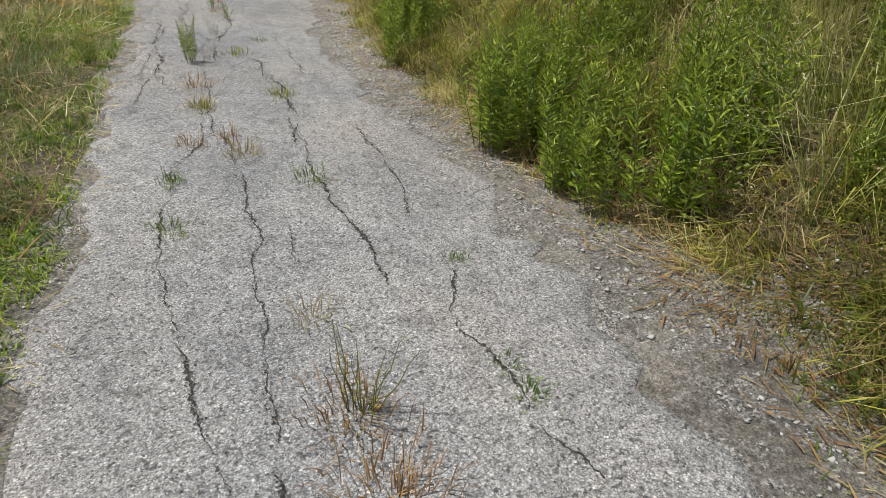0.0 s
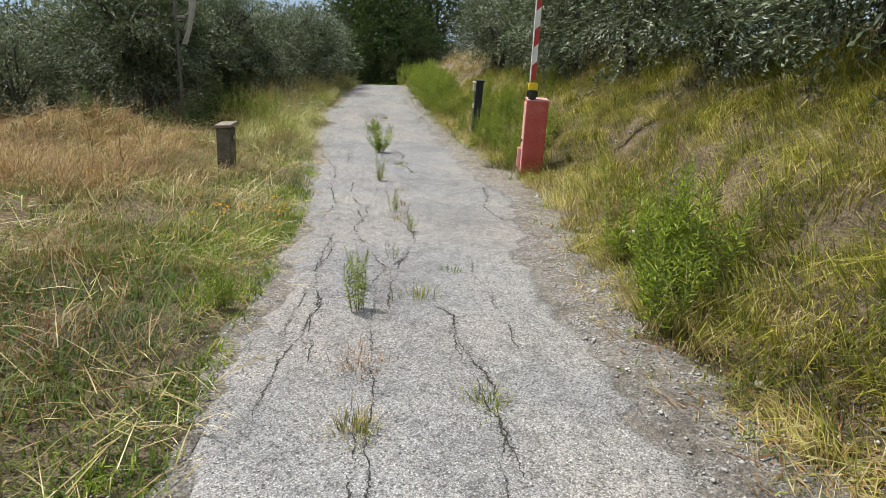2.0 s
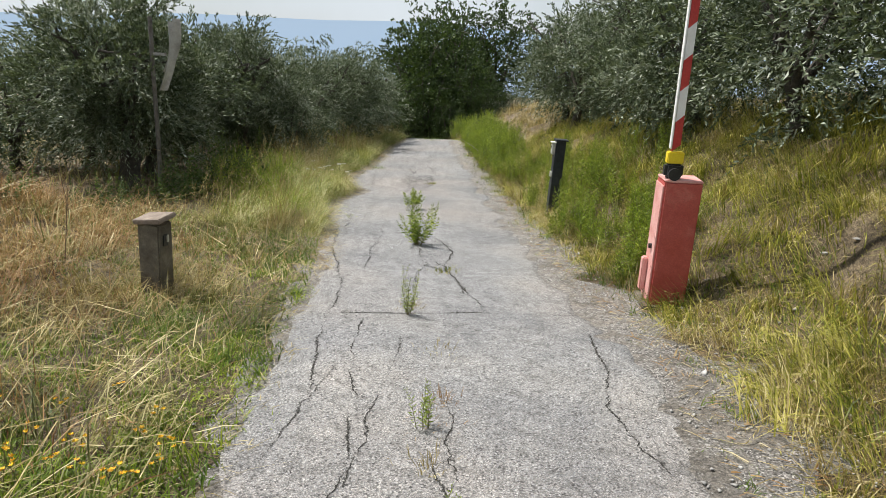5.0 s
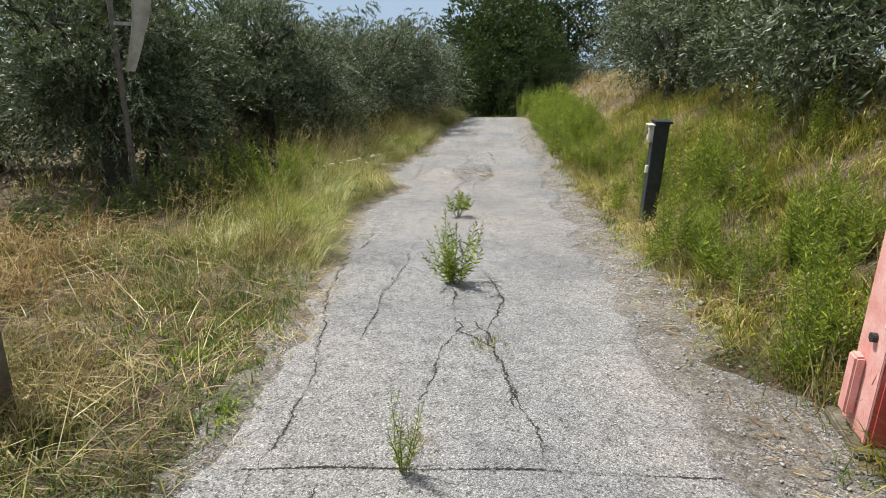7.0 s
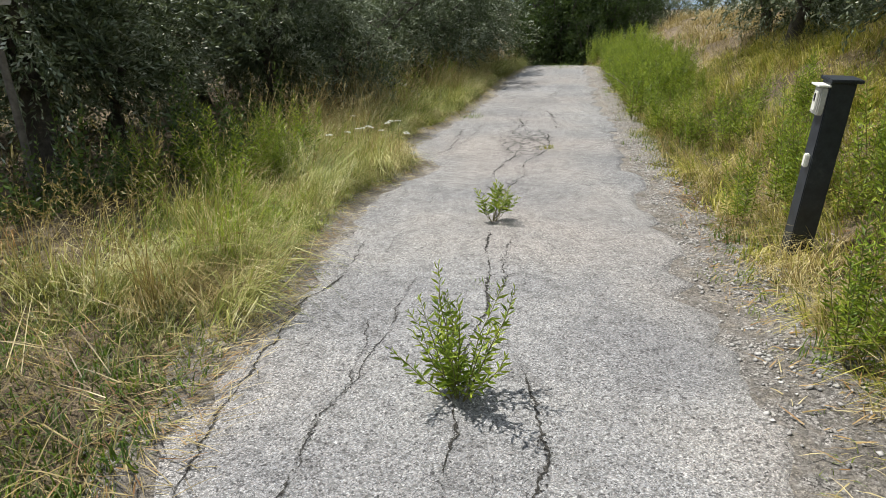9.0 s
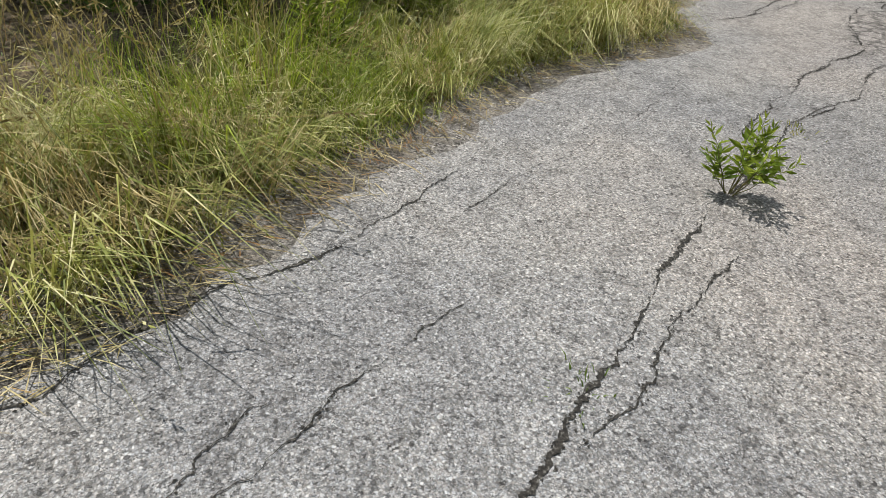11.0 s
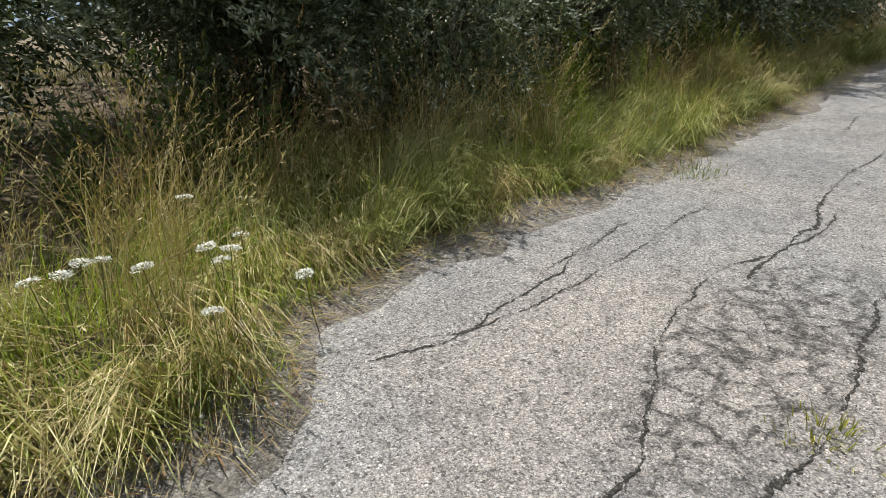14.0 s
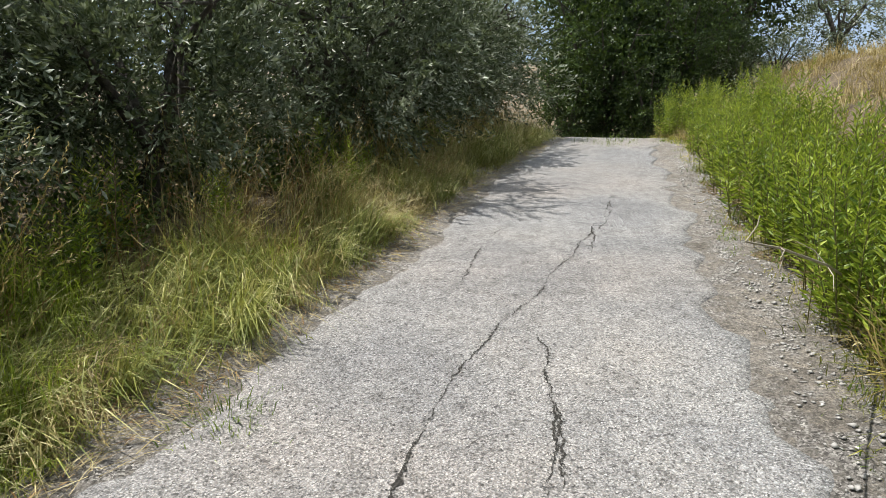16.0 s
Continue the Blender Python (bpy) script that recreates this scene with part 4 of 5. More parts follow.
road_plant(6.3, -1.15, 0.42, 12, 79, "green weed with needle leaves at the lane edge", 0.06, 0.034, 0.0065, 0.006, tilt=0.3)


def tuft(a, c, n, length, mat, seed, label, spread=0.05):
    r = np.random.default_rng(seed)
    off = r.normal(0, spread, (2, n))
    x, y, z = on_road(a, c)
    base = np.stack([off[0], off[1], np.full(n, -0.005)], 1)
    v, f = blades(base, length * r.uniform(0.5, 1.2, n), r.uniform(0.003, 0.006, n), np.arctan2(off[1], off[0]) + r.normal(0, 0.5, n), r.uniform(0.2, 1.4, n), r)
    ob = new("grass_tuft", raw_mesh("grass_tuft", v, f, mat))
    ob.matrix_world = pose(x, y, z)
    tagged(ob, label, "grass", "grass tufts in the cracks of the lane", "stuff")


DRYT, GRNT = "withered brown grass tuft in a crack of the asphalt", "short green grass tuft in a crack of the asphalt"
for i, (a, c, n, ln, mat, sp) in enumerate([(1.0, 0.33, 170, 0.12, RUST, 0.1), (1.38, 0.27, 110, 0.12, RUST, 0.07), (1.95, 0.22, 50, 0.1, STRAW, 0.05), (3.8, 0.05, 90, 0.1, STRAW, 0.06), (4.1, -0.02, 40, 0.12, RUST, 0.04), (4.85, -0.22, 80, 0.11, STRAW, 0.06),
                                            (5.5, -0.26, 90, 0.1, RUST, 0.08), (3.33, 0.4, 110, 0.08, GREEN, 0.06), (3.44, -0.34, 60, 0.09, GREEN, 0.04), (2.84, -0.33, 70, 0.08, GREEN, 0.05), (2.25, 0.92, 40, 0.05, GREEN, 0.025), (1.3, 0.86, 60, 0.05, GREEN, 0.04), (1.45, 0.84, 30, 0.05, GREEN, 0.03),
                                            (5.1, 0.4, 60, 0.1, MIXED, 0.05), (5.0, 0.42, 40, 0.09, GREEN, 0.05), (7.15, 0.39, 50, 0.06, GREEN, 0.04), (6.53, 0.1, 80, 0.1, MIXED, 0.07), (4.04, -0.28, 60, 0.1, RUST, 0.06), (4.8, -0.2, 60, 0.1, MIXED, 0.06), (12.6, -0.04, 90, 0.06, MIXED, 0.06),
                                            (19.85, -0.47, 80, 0.07, MIXED, 0.06), (9.6, 0.0, 40, 0.08, RUST, 0.05), (10.4, -0.05, 40, 0.06, STRAW, 0.08), (31.5, -0.95, 500, 0.09, GREEN, 0.35), (22.4, -1.95, 160, 0.08, GREEN, 0.12), (17.5, -0.68, 40, 0.04, MIXED, 0.05), (15.2, -0.5, 30, 0.04, GREEN, 0.05), (8.9, -0.05, 40, 0.09, STRAW, 0.05), (11.4, -0.3, 60, 0.08, STRAW, 0.06)]):
    tuft(a, c, n, ln, mat, 300 + i, GRNT if mat == GREEN else DRYT, sp)


# ---- flowers ----
def umbel(a, c, h, seed):
    r = np.random.default_rng(seed)
    x, y, z = place(a, c, -0.02)
    g = thing("wild_carrot", pose(x, y, z, r.uniform(-9, 9), r.uniform(-9, 9), r.uniform(0, 360)), "white wild carrot flower on a thin green stem", "flower", "wild carrots in the verge")
    part("stem", raw_mesh("stem", *tube([(0, 0, 0), (0.01, 0, h * 0.5), (0, 0, h)], [0.003, 0.0025, 0.002], 5), STEM), STEM, g)
    n = 150
    rad, ang = 0.033 * np.sqrt(r.uniform(0, 1, n)), r.uniform(0, 6.283, n)
    b = np.stack([rad * np.cos(ang), rad * np.sin(ang), h + 0.012 - 3 * rad ** 2 + r.normal(0, 0.002, n)], 1)
    part("umbel", raw_mesh("umbel", *leaves(b, np.stack([np.cos(ang), np.sin(ang), np.full(n, 0.3)], 1), 0.008, 0.007, r), PETAL), PETAL, g)


for i in range(13):
    umbel(g2.uniform(17.7, 19.3), -2.0 - g2.uniform(0, 0.9), g2.uniform(0.32, 0.5), 400 + i)
for i in range(5):
    umbel(g2.uniform(3.4, 4.8), 2.2 + g2.uniform(0, 0.7), g2.uniform(0.75, 1.0), 420 + i)
umbel(7.3, 1.85, 0.3, 430)


def yellow_flower(a, c, h, seed):
    r = np.random.default_rng(seed)
    x, y, z = place(a, c, -0.02)
    g = thing("yellow_flower", pose(x, y, z, r.uniform(-12, 12), r.uniform(-12, 12), r.uniform(0, 360)), "small yellow wildflower in green verge grass", "flower", "yellow flowers in the verge")
    part("stem", raw_mesh("stem", *tube([(0, 0, 0), (0.01, 0, h * 0.5), (0, 0, h)], [0.002, 0.002, 0.0015], 4), STEM), STEM, g)
    for k in range(3):
        ang = np.arange(6) * 1.047 + r.uniform(0, 6)
        o = np.array([0.025 * math.cos(k * 2.1), 0.025 * math.sin(k * 2.1), h - 0.008 * k])
        part("blossom", raw_mesh("blossom", *leaves(np.tile(o, (6, 1)), np.stack([np.cos(ang), np.sin(ang), np.full(6, 0.5)], 1), 0.015, 0.009, r), YELLOW_PETAL), YELLOW_PETAL, g)


for i in range(26):
    a = g2.normal(8.45, 0.38)
    yellow_flower(a, left_edge(a) - g2.uniform(0.15, 1.05), g2.uniform(0.14, 0.24), 440 + i)


# ---- grass ----
def scatter(n, side, d0, d1, a0, a1, power=1.0, r=g2):
    a = r.uniform(a0, a1, n)
    d = d0 + (d1 - d0) * r.uniform(0, 1, n) ** power
    return a, left_edge(a) - d if side < 0 else right_edge(a) + d


def grass(name, label, mat, per, spread, length, width, lean, where, r, comb=0.0, heads=0, clear=0.0):
    """Tufts of blades; comb: the share that leans one way within a tuft; clear: bare patches."""
    a, c = where
    own = sum(map(ord, label)) * 0.37
    keep = wob(a, c, 0.9, own) + 0.5 * wob(a, c, 0.35, own + 0.4) > clear * 2 - 1.3
    above = c - right_edge(a) - bank_foot(a)
    keep &= ~((np.abs(a - 8.8) < 2.9) & (above > 0.72 + 0.2 * wob(a, c, 0.4, 3)) & (above < 1.22 + 0.3 * wob(a, c, 0.5, 1)) & (wob(a, c, 0.6, 8) > 0.3))
    a, c = a[keep], c[keep]
    ta, tc = np.repeat(a, per), np.repeat(c, per)
    n = len(ta)
    off = r.normal(0, spread, (2, n))
    base = place(ta + off[0], tc + off[1], -0.02)
    az = np.arctan2(off[1], off[0]) + r.normal(0, 0.7, n) + TURN + math.pi / 2
    flop = TURN + np.where(c > 0.5 * (left_edge(a) + right_edge(a)), math.pi, 0.0)
    pref = np.repeat(flop + 1.9 * wob(a, c, 0.7, own + 2) + r.normal(0, 0.45, len(a)), per)
    az = np.where(r.uniform(size=n) < comb, pref + r.normal(0, 0.3, n), az)
    tl = np.repeat(r.uniform(0.55, 1.25, len(a)) * (1 + 0.5 * wob(a, c, 0.8, own + 1)), per)
    lengths, leans = r.uniform(*length, n) * tl, r.uniform(*lean, n)
    v, f = blades(base, lengths, r.uniform(*width, n), az, leans, r)
    if heads:
        pick = r.choice(n, heads, replace=False)
        tip = v.reshape(-1, 5, 3)[pick]
        d = unit(tip[:, 4] - tip[:, 2:4].mean(1))
        k = 7
        b = np.repeat(tip[:, 4], k, 0) - np.repeat(d, k, 0) * np.tile(np.linspace(0, 0.11, k), heads)[:, None]
        hv, hf = leaves(b, np.repeat(d, k, 0) + r.normal(0, 0.35, (heads * k, 3)), 0.03, 0.008, r)
        v, f = join([(v, f), (hv, hf)])
    return tagged(new(name, raw_mesh(name, v, f, mat)), label, "grass", kind="stuff")


g3 = np.random.default_rng(90)
g1 = np.random.default_rng(21)
L, R = -1, 1
grass("verge_grass", "bright yellow-green grass cushions at the lane edge", WEED, 18, 0.06, (0.06, 0.22), (0.003, 0.006), (0.4, 1.6), scatter(520, L, 0.04, 0.75, 15.5, 22, 1.0, np.random.default_rng(77)), np.random.default_rng(78), 0.75, 0, 0.5)
grass("verge_grass", "tall fresh yellow-green grass by the lane", WEED, 18, 0.07, (0.25, 0.6), (0.003, 0.006), (0.3, 1.6), scatter(420, L, 0.3, 1.6, 15, 24, 1.0, np.random.default_rng(79)), np.random.default_rng(80), 0.8, 0, 0.45)
grass("verge_grass", "short green grass and herbs at the lane edge", GREEN, 12, 0.05, (0.04, 0.14), (0.006, 0.012), (0.3, 1.5), scatter(4400, L, 0.02, 3.2, -2, 15, 1.3, g1), g1, clear=0.35)
grass("verge_grass", "short green grass at the lane edge", GOLDEN, 12, 0.05, (0.06, 0.2), (0.005, 0.009), (0.4, 1.5), scatter(1800, L, 0.0, 1.2, 14, 34, 1.1, g1), g1)
grass("verge_grass", "short green grass at the foot of the bank", GREEN, 12, 0.05, (0.04, 0.15), (0.005, 0.010), (0.3, 1.4), scatter(2500, R, 0.3, 1.8, -2, 34, 0.9, g1), g1, clear=0.45)
grass("tall_grass", "tall ripening yellow-green grass beside the lane", GOLDEN, 34, 0.065, (0.2, 0.66), (0.004, 0.008), (0.6, 1.85), scatter(1250, L, 0.1, 1.4, 14.3, 34, 1.0, g1), g1, 0.85, 1500, 0.45)
grass("tall_grass", "pale straw flopping over the lane edge", STRAW, 30, 0.06, (0.3, 0.65), (0.003, 0.0055), (1.0, 1.95), scatter(420, L, 0.15, 0.9, 14.3, 33, 1.0, np.random.default_rng(81)), np.random.default_rng(82), 0.9, 400, 0.5)
grass("tall_grass", "matted dull grass on the field verge", DULL, 24, 0.09, (0.1, 0.36), (0.004, 0.009), (0.6, 1.7), scatter(1350, L, 0.2, 4.2, -2, 15, 1.0, g1), g1, 0.8, 200, 0.4)
grass("bank_grass", "yellow-green grass hanging over the bank", MIXED, 40, 0.07, (0.12, 0.46), (0.005, 0.010), (0.5, 1.85), scatter(2000, R, 0.5, 4.2, -1, 24, 1.0, g1), g1, 0.9, 900, 0.05)
grass("bank_grass", "tall dry grass behind the green weeds", GOLDEN, 26, 0.07, (0.35, 0.8), (0.004, 0.008), (0.3, 1.5), scatter(150, R, 1.0, 2.3, 1.0, 4.6, 1.0, np.random.default_rng(85)), np.random.default_rng(86), 0.7, 300)
grass("bank_grass", "dense short grass mat on the bank", MIXED, 11, 0.07, (0.05, 0.15), (0.005, 0.010), (0.5, 1.6), scatter(3600, R, 0.45, 3.6, -1, 22, 0.9, g1), g1, 0.7, 0, 0.05)
grass("bank_grass", "bleached dry grass on the bank", STRAW, 30, 0.06, (0.16, 0.5), (0.004, 0.008), (0.6, 1.85), scatter(1250, R, 0.45, 4.2, -2, 34, 0.9, g1), g1, 0.8, 900, 0.35)
grass("dry_grass", "dry mown straw lying over the field", STRAW, 26, 0.13, (0.1, 0.42), (0.003, 0.007), (0.9, 1.75), scatter(480, L, 0.3, 6.5, 2, 15, 0.8, g1), g1, 0.85, 200, 0.5)
grass("dry_grass", "reddish withered stalks heaped on the field", RUST, 14, 0.12, (0.2, 0.6), (0.004, 0.008), (0.7, 1.7), scatter(1100, L, 2.0, 6.5, 9, 15, 1.0, g1), g1, 0.6)
grass("dry_grass", "dry straw with seed heads under the olives", STRAW, 8, 0.06, (0.45, 0.95), (0.003, 0.006), (0.2, 1.1), scatter(620, L, 0.4, 1.8, 14.3, 34, 1.0, g1), g1, 0.5, 2600, 0.5)
grass("dry_grass", "withered brown stalks under the olives", RUST, 8, 0.06, (0.3, 0.8), (0.003, 0.006), (0.1, 0.8), scatter(110, L, 0.9, 1.8, 19, 34, 1.0, g1), g1, 0.3, 400)
grass("dry_grass", "tall brown seeding stalks by the olives", STRAW, 10, 0.07, (0.45, 0.95), (0.003, 0.006), (0.1, 0.9), scatter(120, L, 0.6, 1.5, 18.8, 22.5, 1.0, g1), g1, 0.4, 600)
grass("dry_grass", "brown withered tufts on the mown field", RUST, 12, 0.08, (0.08, 0.3), (0.003, 0.007), (0.3, 1.5), scatter(800, L, 0.6, 5.5, 0, 14, 1.0, g1), g1, 0.5, 400, 0.6)
grass("dry_grass", "rough grass beyond the verge", DULL, 9, 0.12, (0.2, 0.5), (0.01, 0.018), (0.4, 1.5), scatter(1900, L, 2.2, 12, -4, 38, 0.8, g1), g1, 0.6)
grass("bank_grass", "pale dry field above the bank", STRAW, 9, 0.14, (0.2, 0.45), (0.01, 0.018), (0.5, 1.5), scatter(1500, R, 3.4, 16, -4, 52, 1.0, g1), g1, 0.6)
grass("bank_grass", "pale dry field behind the weeds", STRAW, 9, 0.14, (0.2, 0.4), (0.01, 0.018), (0.5, 1.5), scatter(1500, R, 1.5, 11, 23.5, 46, 1.0, g1), g1, 0.6)


grass("verge_grass", "dull green grass over the mown field", GREEN, 16, 0.07, (0.06, 0.22), (0.004, 0.008), (0.4, 1.6), scatter(900, L, 0.6, 5.0, 3, 11, 1.0, g3), g3, 0.6, 0, 0.62)
grass("verge_grass", "low green grass matting the verge", GREEN, 16, 0.06, (0.05, 0.17), (0.004, 0.009), (0.5, 1.7), scatter(900, L, 0.0, 2.6, -1.5, 7.5, 1.0, g3), g3, 0.5, 0, 0.3)
grass("verge_grass", "low green weeds spilling over the lane edge", WEED, 46, 0.075, (0.04, 0.14), (0.005, 0.011), (0.5, 1.6), scatter(460, L, -0.08, 0.55, -2, 13, 1.0, g3), g3, 0.2, 0, 0.62)
grass("verge_grass", "short mixed grass on the bare foot of the bank", MIXED, 14, 0.05, (0.03, 0.11), (0.003, 0.007), (0.5, 1.6), scatter(900, R, 0.25, 1.3, -2, 22, 0.9, g3), g3, 0.3, 0, 0.5)
grass("verge_grass", "fresh green herbs among yellow flowers", WEED, 40, 0.08, (0.05, 0.17), (0.005, 0.011), (0.3, 1.4), (g3.normal(8.3, 0.55, 75), -1.05 - g3.uniform(0.1, 1.1, 75)), g3, 0.2)
grass("dry_grass", "hay heaped about the pillar", STRAW, 34, 0.12, (0.18, 0.5), (0.003, 0.007), (0.6, 1.7), (g3.normal(11.3, 0.35, 46), g3.normal(-2.6, 0.3, 46)), g3, 0.6, 150)
grass("dry_grass", "heaps of mown hay on the field", STRAW, 40, 0.16, (0.15, 0.55), (0.003, 0.008), (0.7, 1.7), scatter(260, L, 0.9, 6, 4, 14, 0.9, g3), g3, 0.7, 300, 0.75)
grass("dry_grass", "heaps of rusty withered stalks on the field", RUST, 34, 0.14, (0.12, 0.45), (0.003, 0.007), (0.7, 1.7), scatter(220, L, 0.8, 5, 1, 13, 0.9, g3), g3, 0.6, 200, 0.75)


def litter(n, where, length, rise, label, mat, r, width=(0.003, 0.006), lift=0.012):
    """Loose straws lying about."""
    a, c = where
    az = TURN + 0.5 + 2.2 * wob(a, c, 1.6, 3) + r.normal(0, 0.55, n) + math.pi * r.integers(0, 2, n)
    way = np.stack([np.cos(az), np.sin(az), r.uniform(*rise, n)], 1)
    off = r.uniform(0.004, lift, n)
    left, right = left_edge(a), right_edge(a)
    base = np.where(((c > left) & (c < right))[:, None], on_road(a, c, off), place(a, c, off + 0.018))
    ln, wd = r.uniform(*length, n), r.uniform(*width, n)
    side = np.stack([-np.sin(az), np.cos(az), r.normal(0, 0.3, n)], 1) * wd[:, None] / 2
    mid = base + way * ln[:, None] * 0.5 + np.array([0, 0, 1.0]) * (ln * r.uniform(0, 0.08, n))[:, None]
    v = np.stack([base - side, base + side, mid - side, mid + side, base + way * ln[:, None]], 1).reshape(-1, 3)
    k = np.arange(n)[:, None] * 5
    tagged(new("straw_litter", raw_mesh("straw_litter", v, np.concatenate([k + [0, 1, 3], k + [0, 3, 2], k + [2, 3, 4]], 0), mat)), label, "straw", kind="stuff")


litter(3400, scatter(3400, L, -0.05, 4.8, 4, 14.5, 0.9, g1), (0.1, 0.45), (0.0, 0.35), "long straws lying across the mown verge", STRAW, g1, lift=0.16)
litter(2600, scatter(2600, L, 0.1, 4.5, -2, 14, 0.9, g1), (0.08, 0.35), (0.0, 0.5), "brown withered stalks lying on the mown verge", RUST, g1, lift=0.13)
litter(260, scatter(260, L, 0.3, 4.5, 6, 13.5, 0.9, g1), (0.6, 1.2), (0.0, 0.25), "long pale stalks lying across the verge", STRAW, g1, (0.0035, 0.006), 0.2)
litter(4200, scatter(4200, R, 0.1, 1.5, -2, 18, 0.9, g1), (0.03, 0.16), (0.0, 0.1), "bits of straw littering the shoulder", STRAW, g1, (0.002, 0.005))
litter(4200, scatter(4200, R, 0.1, 1.6, -2, 18, 0.9, g1), (0.03, 0.14), (0.0, 0.15), "brown plant litter on the shoulder", RUST, g1, (0.003, 0.008))
litter(4200, scatter(4200, L, -0.12, 0.5, -2, 34, 1.0, g1), (0.03, 0.16), (0.0, 0.15), "bits of straw littering the lane edge", STRAW, g1, (0.002, 0.0045))
litter(5200, scatter(5200, L, -0.22, 0.35, 12.5, 31, 1.0, g3), (0.03, 0.2), (0.0, 0.12), "straw and chaff along the lane edge", STRAW, g3, (0.0018, 0.004))
litter(3200, scatter(3200, L, -0.16, 0.35, 12.5, 31, 1.0, g3), (0.02, 0.12), (0.0, 0.12), "brown chaff along the lane edge", RUST, g3, (0.002, 0.006))
litter(1400, scatter(1400, R, 1.2, 2.6, 5.5, 12, 1.0, g3), (0.1, 0.4), (-0.3, 0.3), "dry roots and straw on the bare earth", STRAW, g3, (0.002, 0.005), 0.05)
litter(3000, scatter(3000, R, 0.3, 1.5, -1.5, 5, 1.0, g3), (0.02, 0.12), (0.0, 0.12), "withered leaves at the foot of the bank", RUST, g3, (0.004, 0.010))
litter(2600, scatter(2600, R, 0.25, 1.5, -1.5, 5, 1.0, g3), (0.04, 0.2), (0.0, 0.12), "pale straw at the foot of the bank", STRAW, g3, (0.002, 0.0045))
grass("verge_grass", "low green weeds at the foot of the bank", WEED, 26, 0.06, (0.03, 0.11), (0.004, 0.009), (0.5, 1.6), scatter(190, R, 0.3, 1.4, -1.5, 5, 1.0, g3), g3, 0.2, 0, 0.5)
grass("verge_grass", "green grass creeping over the gravel", MIXED, 16, 0.06, (0.05, 0.18), (0.003, 0.007), (0.5, 1.7), scatter(700, R, 0.2, 0.95, 18, 34, 1.0, np.random.default_rng(83)), np.random.default_rng(84), 0.6, 0, 0.4)
grass("verge_grass", "sparse green tufts on the gravel shoulder", GREEN, 14, 0.045, (0.03, 0.1), (0.004, 0.008), (0.4, 1.4), scatter(1000, R, 0.06, 1.1, -2, 34, 1.0, g1), g1, clear=0.55)
grass("bank_grass", "long pale grass flopping onto the shoulder", STRAW, 16, 0.05, (0.2, 0.45), (0.004, 0.007), (0.9, 1.65), scatter(650, R, 0.45, 1.1, -2, 34, 1.0, g1), g1, 0.7, 500)


def stones(n, side, d0, d1, a0, a1, size, label, r):
    """Loose angular stones lying on the soil."""
    a, c = scatter(n, side, d0, d1, a0, a1, 1.0, r)
    p = place(a, c, 0.016)
    o = np.array([[1, 0, 0], [-1, 0, 0], [0, 1, 0], [0, -1, 0], [0, 0, 0.45], [0, 0, -0.45]], float)
    s = r.uniform(*size, (n, 1, 1)) ** 1.0
    v = p[:, None] + o[None] * s * r.uniform(0.5, 1.2, (n, 6, 1)) + r.normal(0, 0.15, (n, 6, 3)) * s
    t = np.array([[0, 2, 4], [2, 1, 4], [1, 3, 4], [3, 0, 4], [2, 0, 5], [1, 2, 5], [3, 1, 5], [0, 3, 5]])
    f = (np.arange(n)[:, None, None] * 6 + t[None]).reshape(-1, 3)
    tagged(new("loose_stones", raw_mesh("loose_stones", v.reshape(-1, 3), f, STONE)), label, "stones", kind="stuff")


stones(6500, R, -0.1, 1.1, -2, 30, (0.004, 0.017), "loose grey stones on the gravel shoulder", g1)
stones(2200, L, -0.12, 0.4, -2, 33, (0.004, 0.013), "loose grey stones along the lane edge", g1)
stones(420, L, -0.25, 0.25, 16.8, 18.8, (0.006, 0.02), "grey gravel washed out at the lane edge", g1)
stones(1600, R, 0.0, 0.6, 14, 30, (0.006, 0.022), "grey gravel scattered on the shoulder", g1)
stones(60, R, 0.2, 2.4, 3, 14, (0.02, 0.05), "pale stones at the foot of the bank", g1)


ca = g2.choice([0.8, 1.0, 1.4, 5.5, 6.3, 6.6, 7.2, 9.4], 260) + g2.normal(0, 0.13, 260)
litter(260, (ca, np.interp(ca, [0.8, 1.4, 5.0, 9.4], [0.36, 0.27, -0.2, -0.05]) + g2.normal(0.0, 0.08, 260)), (0.015, 0.06), (0.0, 0.1), "brown plant litter about the tufts in the lane", RUST, g2, (0.0012, 0.003), 0.008)


def dry_stalk(a, c, h, lean, turn, seed, side=L):
    """A tall dead weed stalk with short side twigs."""
    r = np.random.default_rng(seed)
    x, y, z = place(a, c, -0.03)
    g = thing("dry_stalk", pose(x, y, z, lean, 0, turn), "tall dead brown weed stalk standing in dry grass", "weed", "dead stalks on the verge")
    t = np.linspace(0, 1, 6)
    p = np.stack([0.03 * np.sin(t * 5 + seed), 0.04 * t * t * np.cos(seed), h * t], 1)
    part("stalk", raw_mesh("stalk", *tube(p, np.linspace(0.005, 0.0015, 6), 6), DRYSTEM, True), DRYSTEM, g)
    for k in range(7):
        u = r.uniform(0.3, 0.95)
        b = np.array([np.interp(u, t, p[:, i]) for i in range(3)])
        az = r.uniform(0, 6.283)
        e = b + np.array([math.cos(az) * 0.6, math.sin(az) * 0.6, 0.9]) * r.uniform(0.05, 0.16)
        part("twig", raw_mesh("twig", *tube([b, (b + e) / 2 + 0.006, e], [0.002, 0.0015, 0.001], 4), DRYSTEM), DRYSTEM, g)


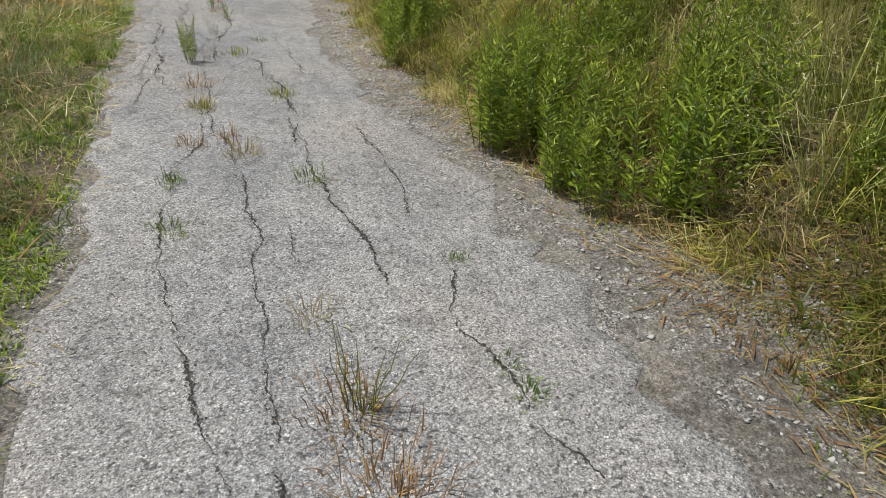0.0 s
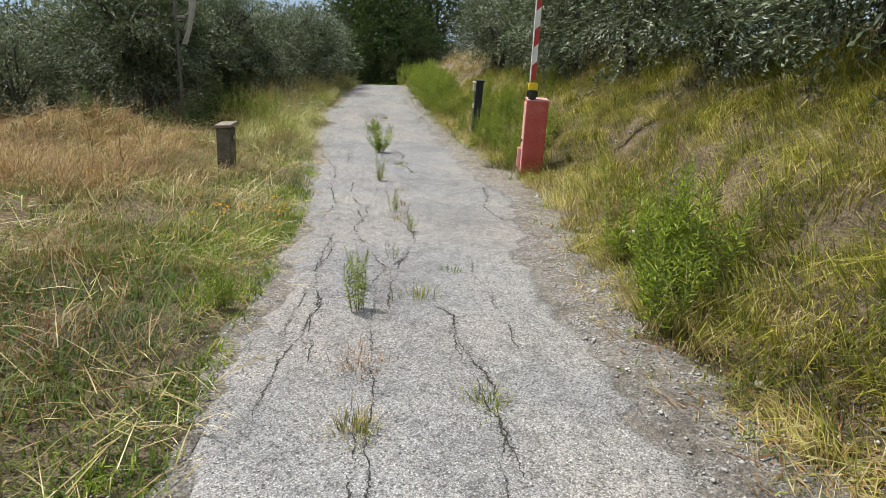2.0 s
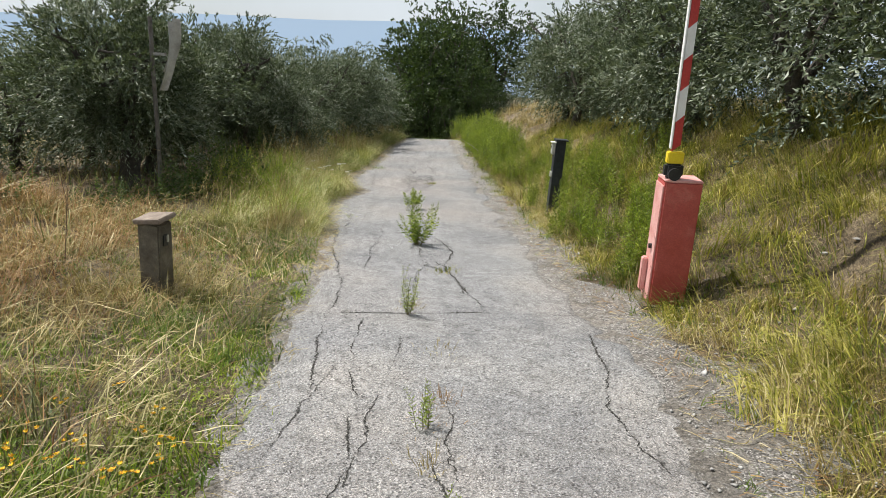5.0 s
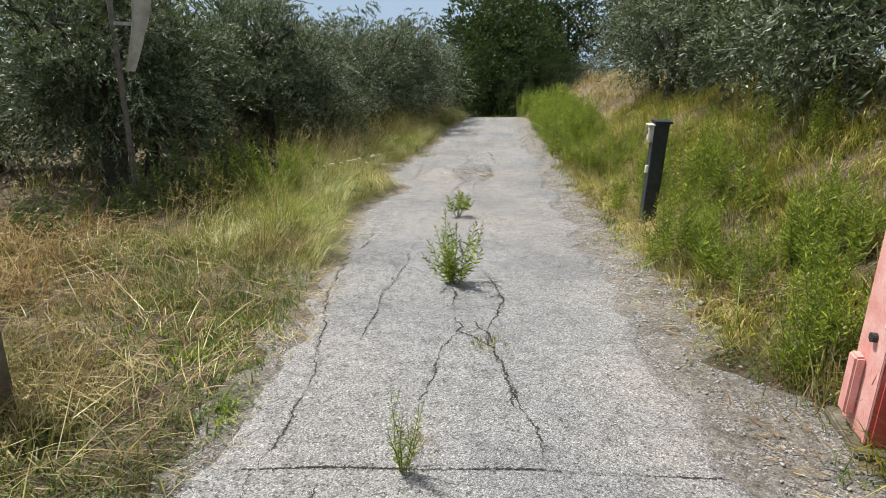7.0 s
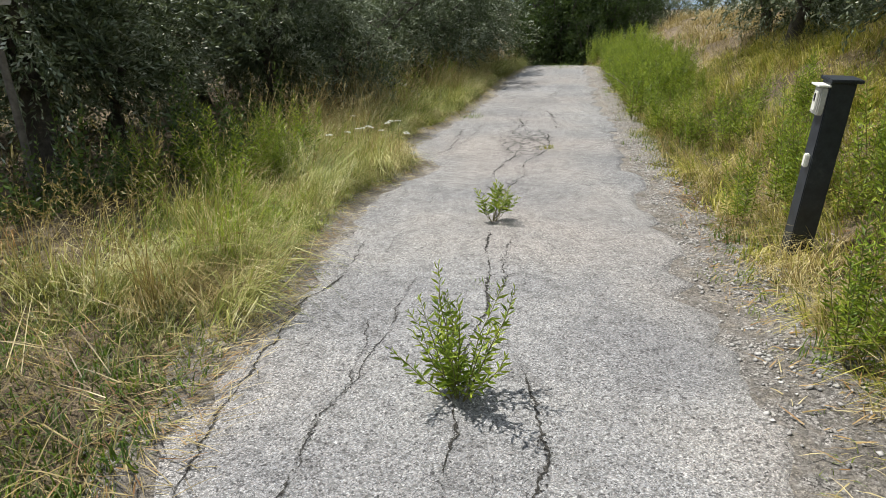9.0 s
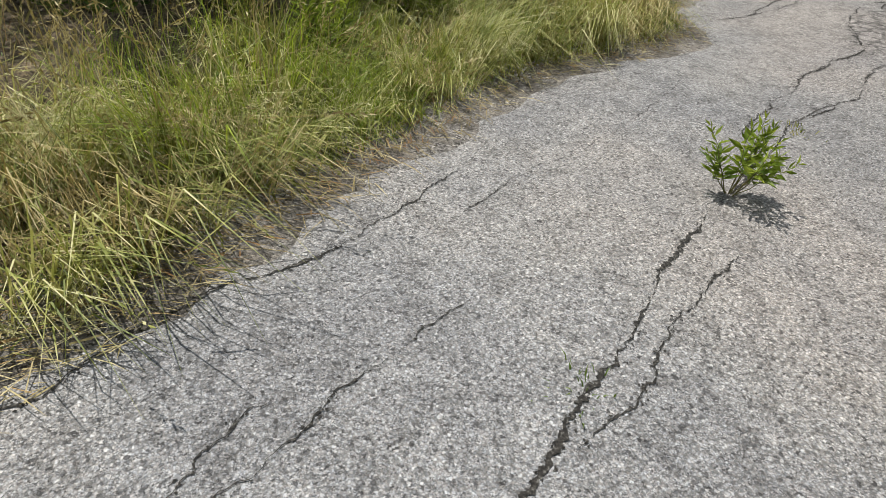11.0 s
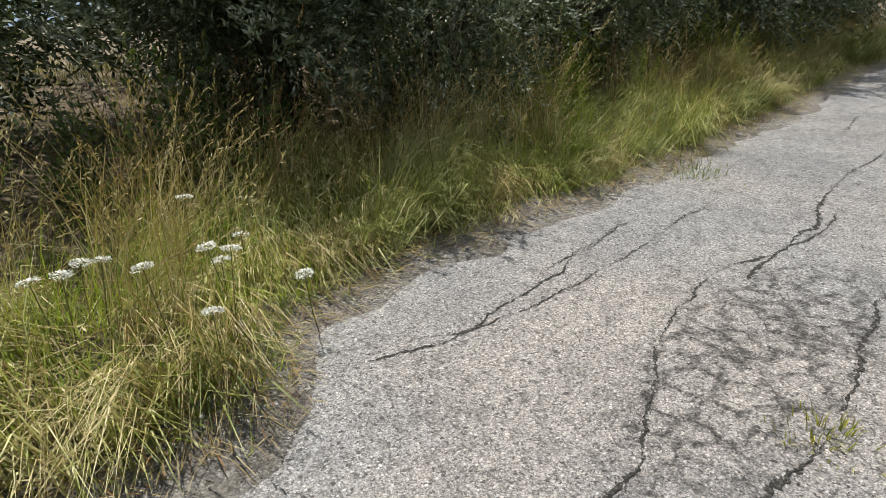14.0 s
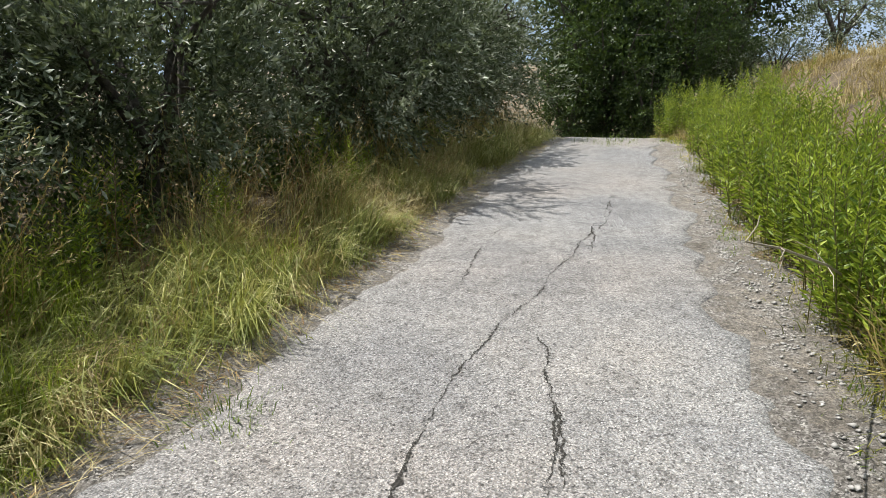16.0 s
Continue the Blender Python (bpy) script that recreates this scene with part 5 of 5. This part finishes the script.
dry_stalk(4.6, -1.95, 1.05, -18, -60, 500)
for i in range(22):
    dry_stalk(g2.uniform(3.4, 7.2), -2.0 - g2.uniform(0, 1.5), g2.uniform(0.4, 0.9), g2.uniform(-16, 16), g2.uniform(0, 360), 501 + i)
for i in range(8):
    dry_stalk(g2.uniform(20.5, 24.5), -3.0 - g2.uniform(0, 0.7), g2.uniform(0.8, 1.3), g2.uniform(-20, 20), g2.uniform(0, 360), 511 + i)
for i in range(4):
    dry_stalk(g2.uniform(10.5, 13), -3.4 - g2.uniform(0, 1.2), g2.uniform(0.7, 1.1), g2.uniform(-35, 35), g2.uniform(0, 360), 521 + i)


def fallen_branch():
    """A long dead cane that leans from the hedge over the shoulder."""
    knots = [place(24.7, 0.95, 0.02), on_road(24.1, 0.7, 0.3), on_road(23.5, 0.45, 0.53), on_road(23.0, 0.16, 0.74), on_road(22.6, -0.02, 0.86)]
    base = Vector(knots[0])
    g = thing("dead_cane", Matrix.Translation(base), "long pale dead cane leaning from the green hedge", "branch")
    p = np.array(knots) - np.array(base)
    part("cane", raw_mesh("cane", *tube(p, [0.008, 0.0075, 0.0065, 0.005, 0.003], 6), PALESTEM, True), PALESTEM, g)
    r = np.random.default_rng(530)
    for k in (1, 2, 2, 3, 3, 4):
        e = p[k] + r.normal(0, 0.09, 3) + np.array([0, 0, 0.07])
        part("twig", raw_mesh("twig", *tube([p[k], (p[k] + e) / 2 + 0.01, e], [0.003, 0.0022, 0.0012], 5), PALESTEM, True), PALESTEM, g)


fallen_branch()

# ---- distance ----
def hills():
    n = 90
    az = np.linspace(0, 2 * math.pi, n)
    top = 22 + 16 * np.sin(az * 3 + 1) + 10 * np.sin(az * 7) + 5 * np.sin(az * 17)
    rows = [np.stack([320 * np.cos(az), 320 * np.sin(az), z], 1) for z in (np.full(n, -40.0), top * 0.19 + 3.5)]
    # distance haze is put into the blue base colour and an even glow
    m, nt, b = material("painted_haze_hills")
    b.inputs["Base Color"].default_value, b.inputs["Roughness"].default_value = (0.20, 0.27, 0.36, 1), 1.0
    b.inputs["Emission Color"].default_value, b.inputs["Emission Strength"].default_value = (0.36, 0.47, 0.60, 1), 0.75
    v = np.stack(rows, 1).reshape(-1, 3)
    tagged(new("backdrop", raw_mesh("backdrop", v, grid_quads(n, 2), m, True)), "hills on the horizon, haze painted in as a blue glow", "hills", kind="structure")


hills()
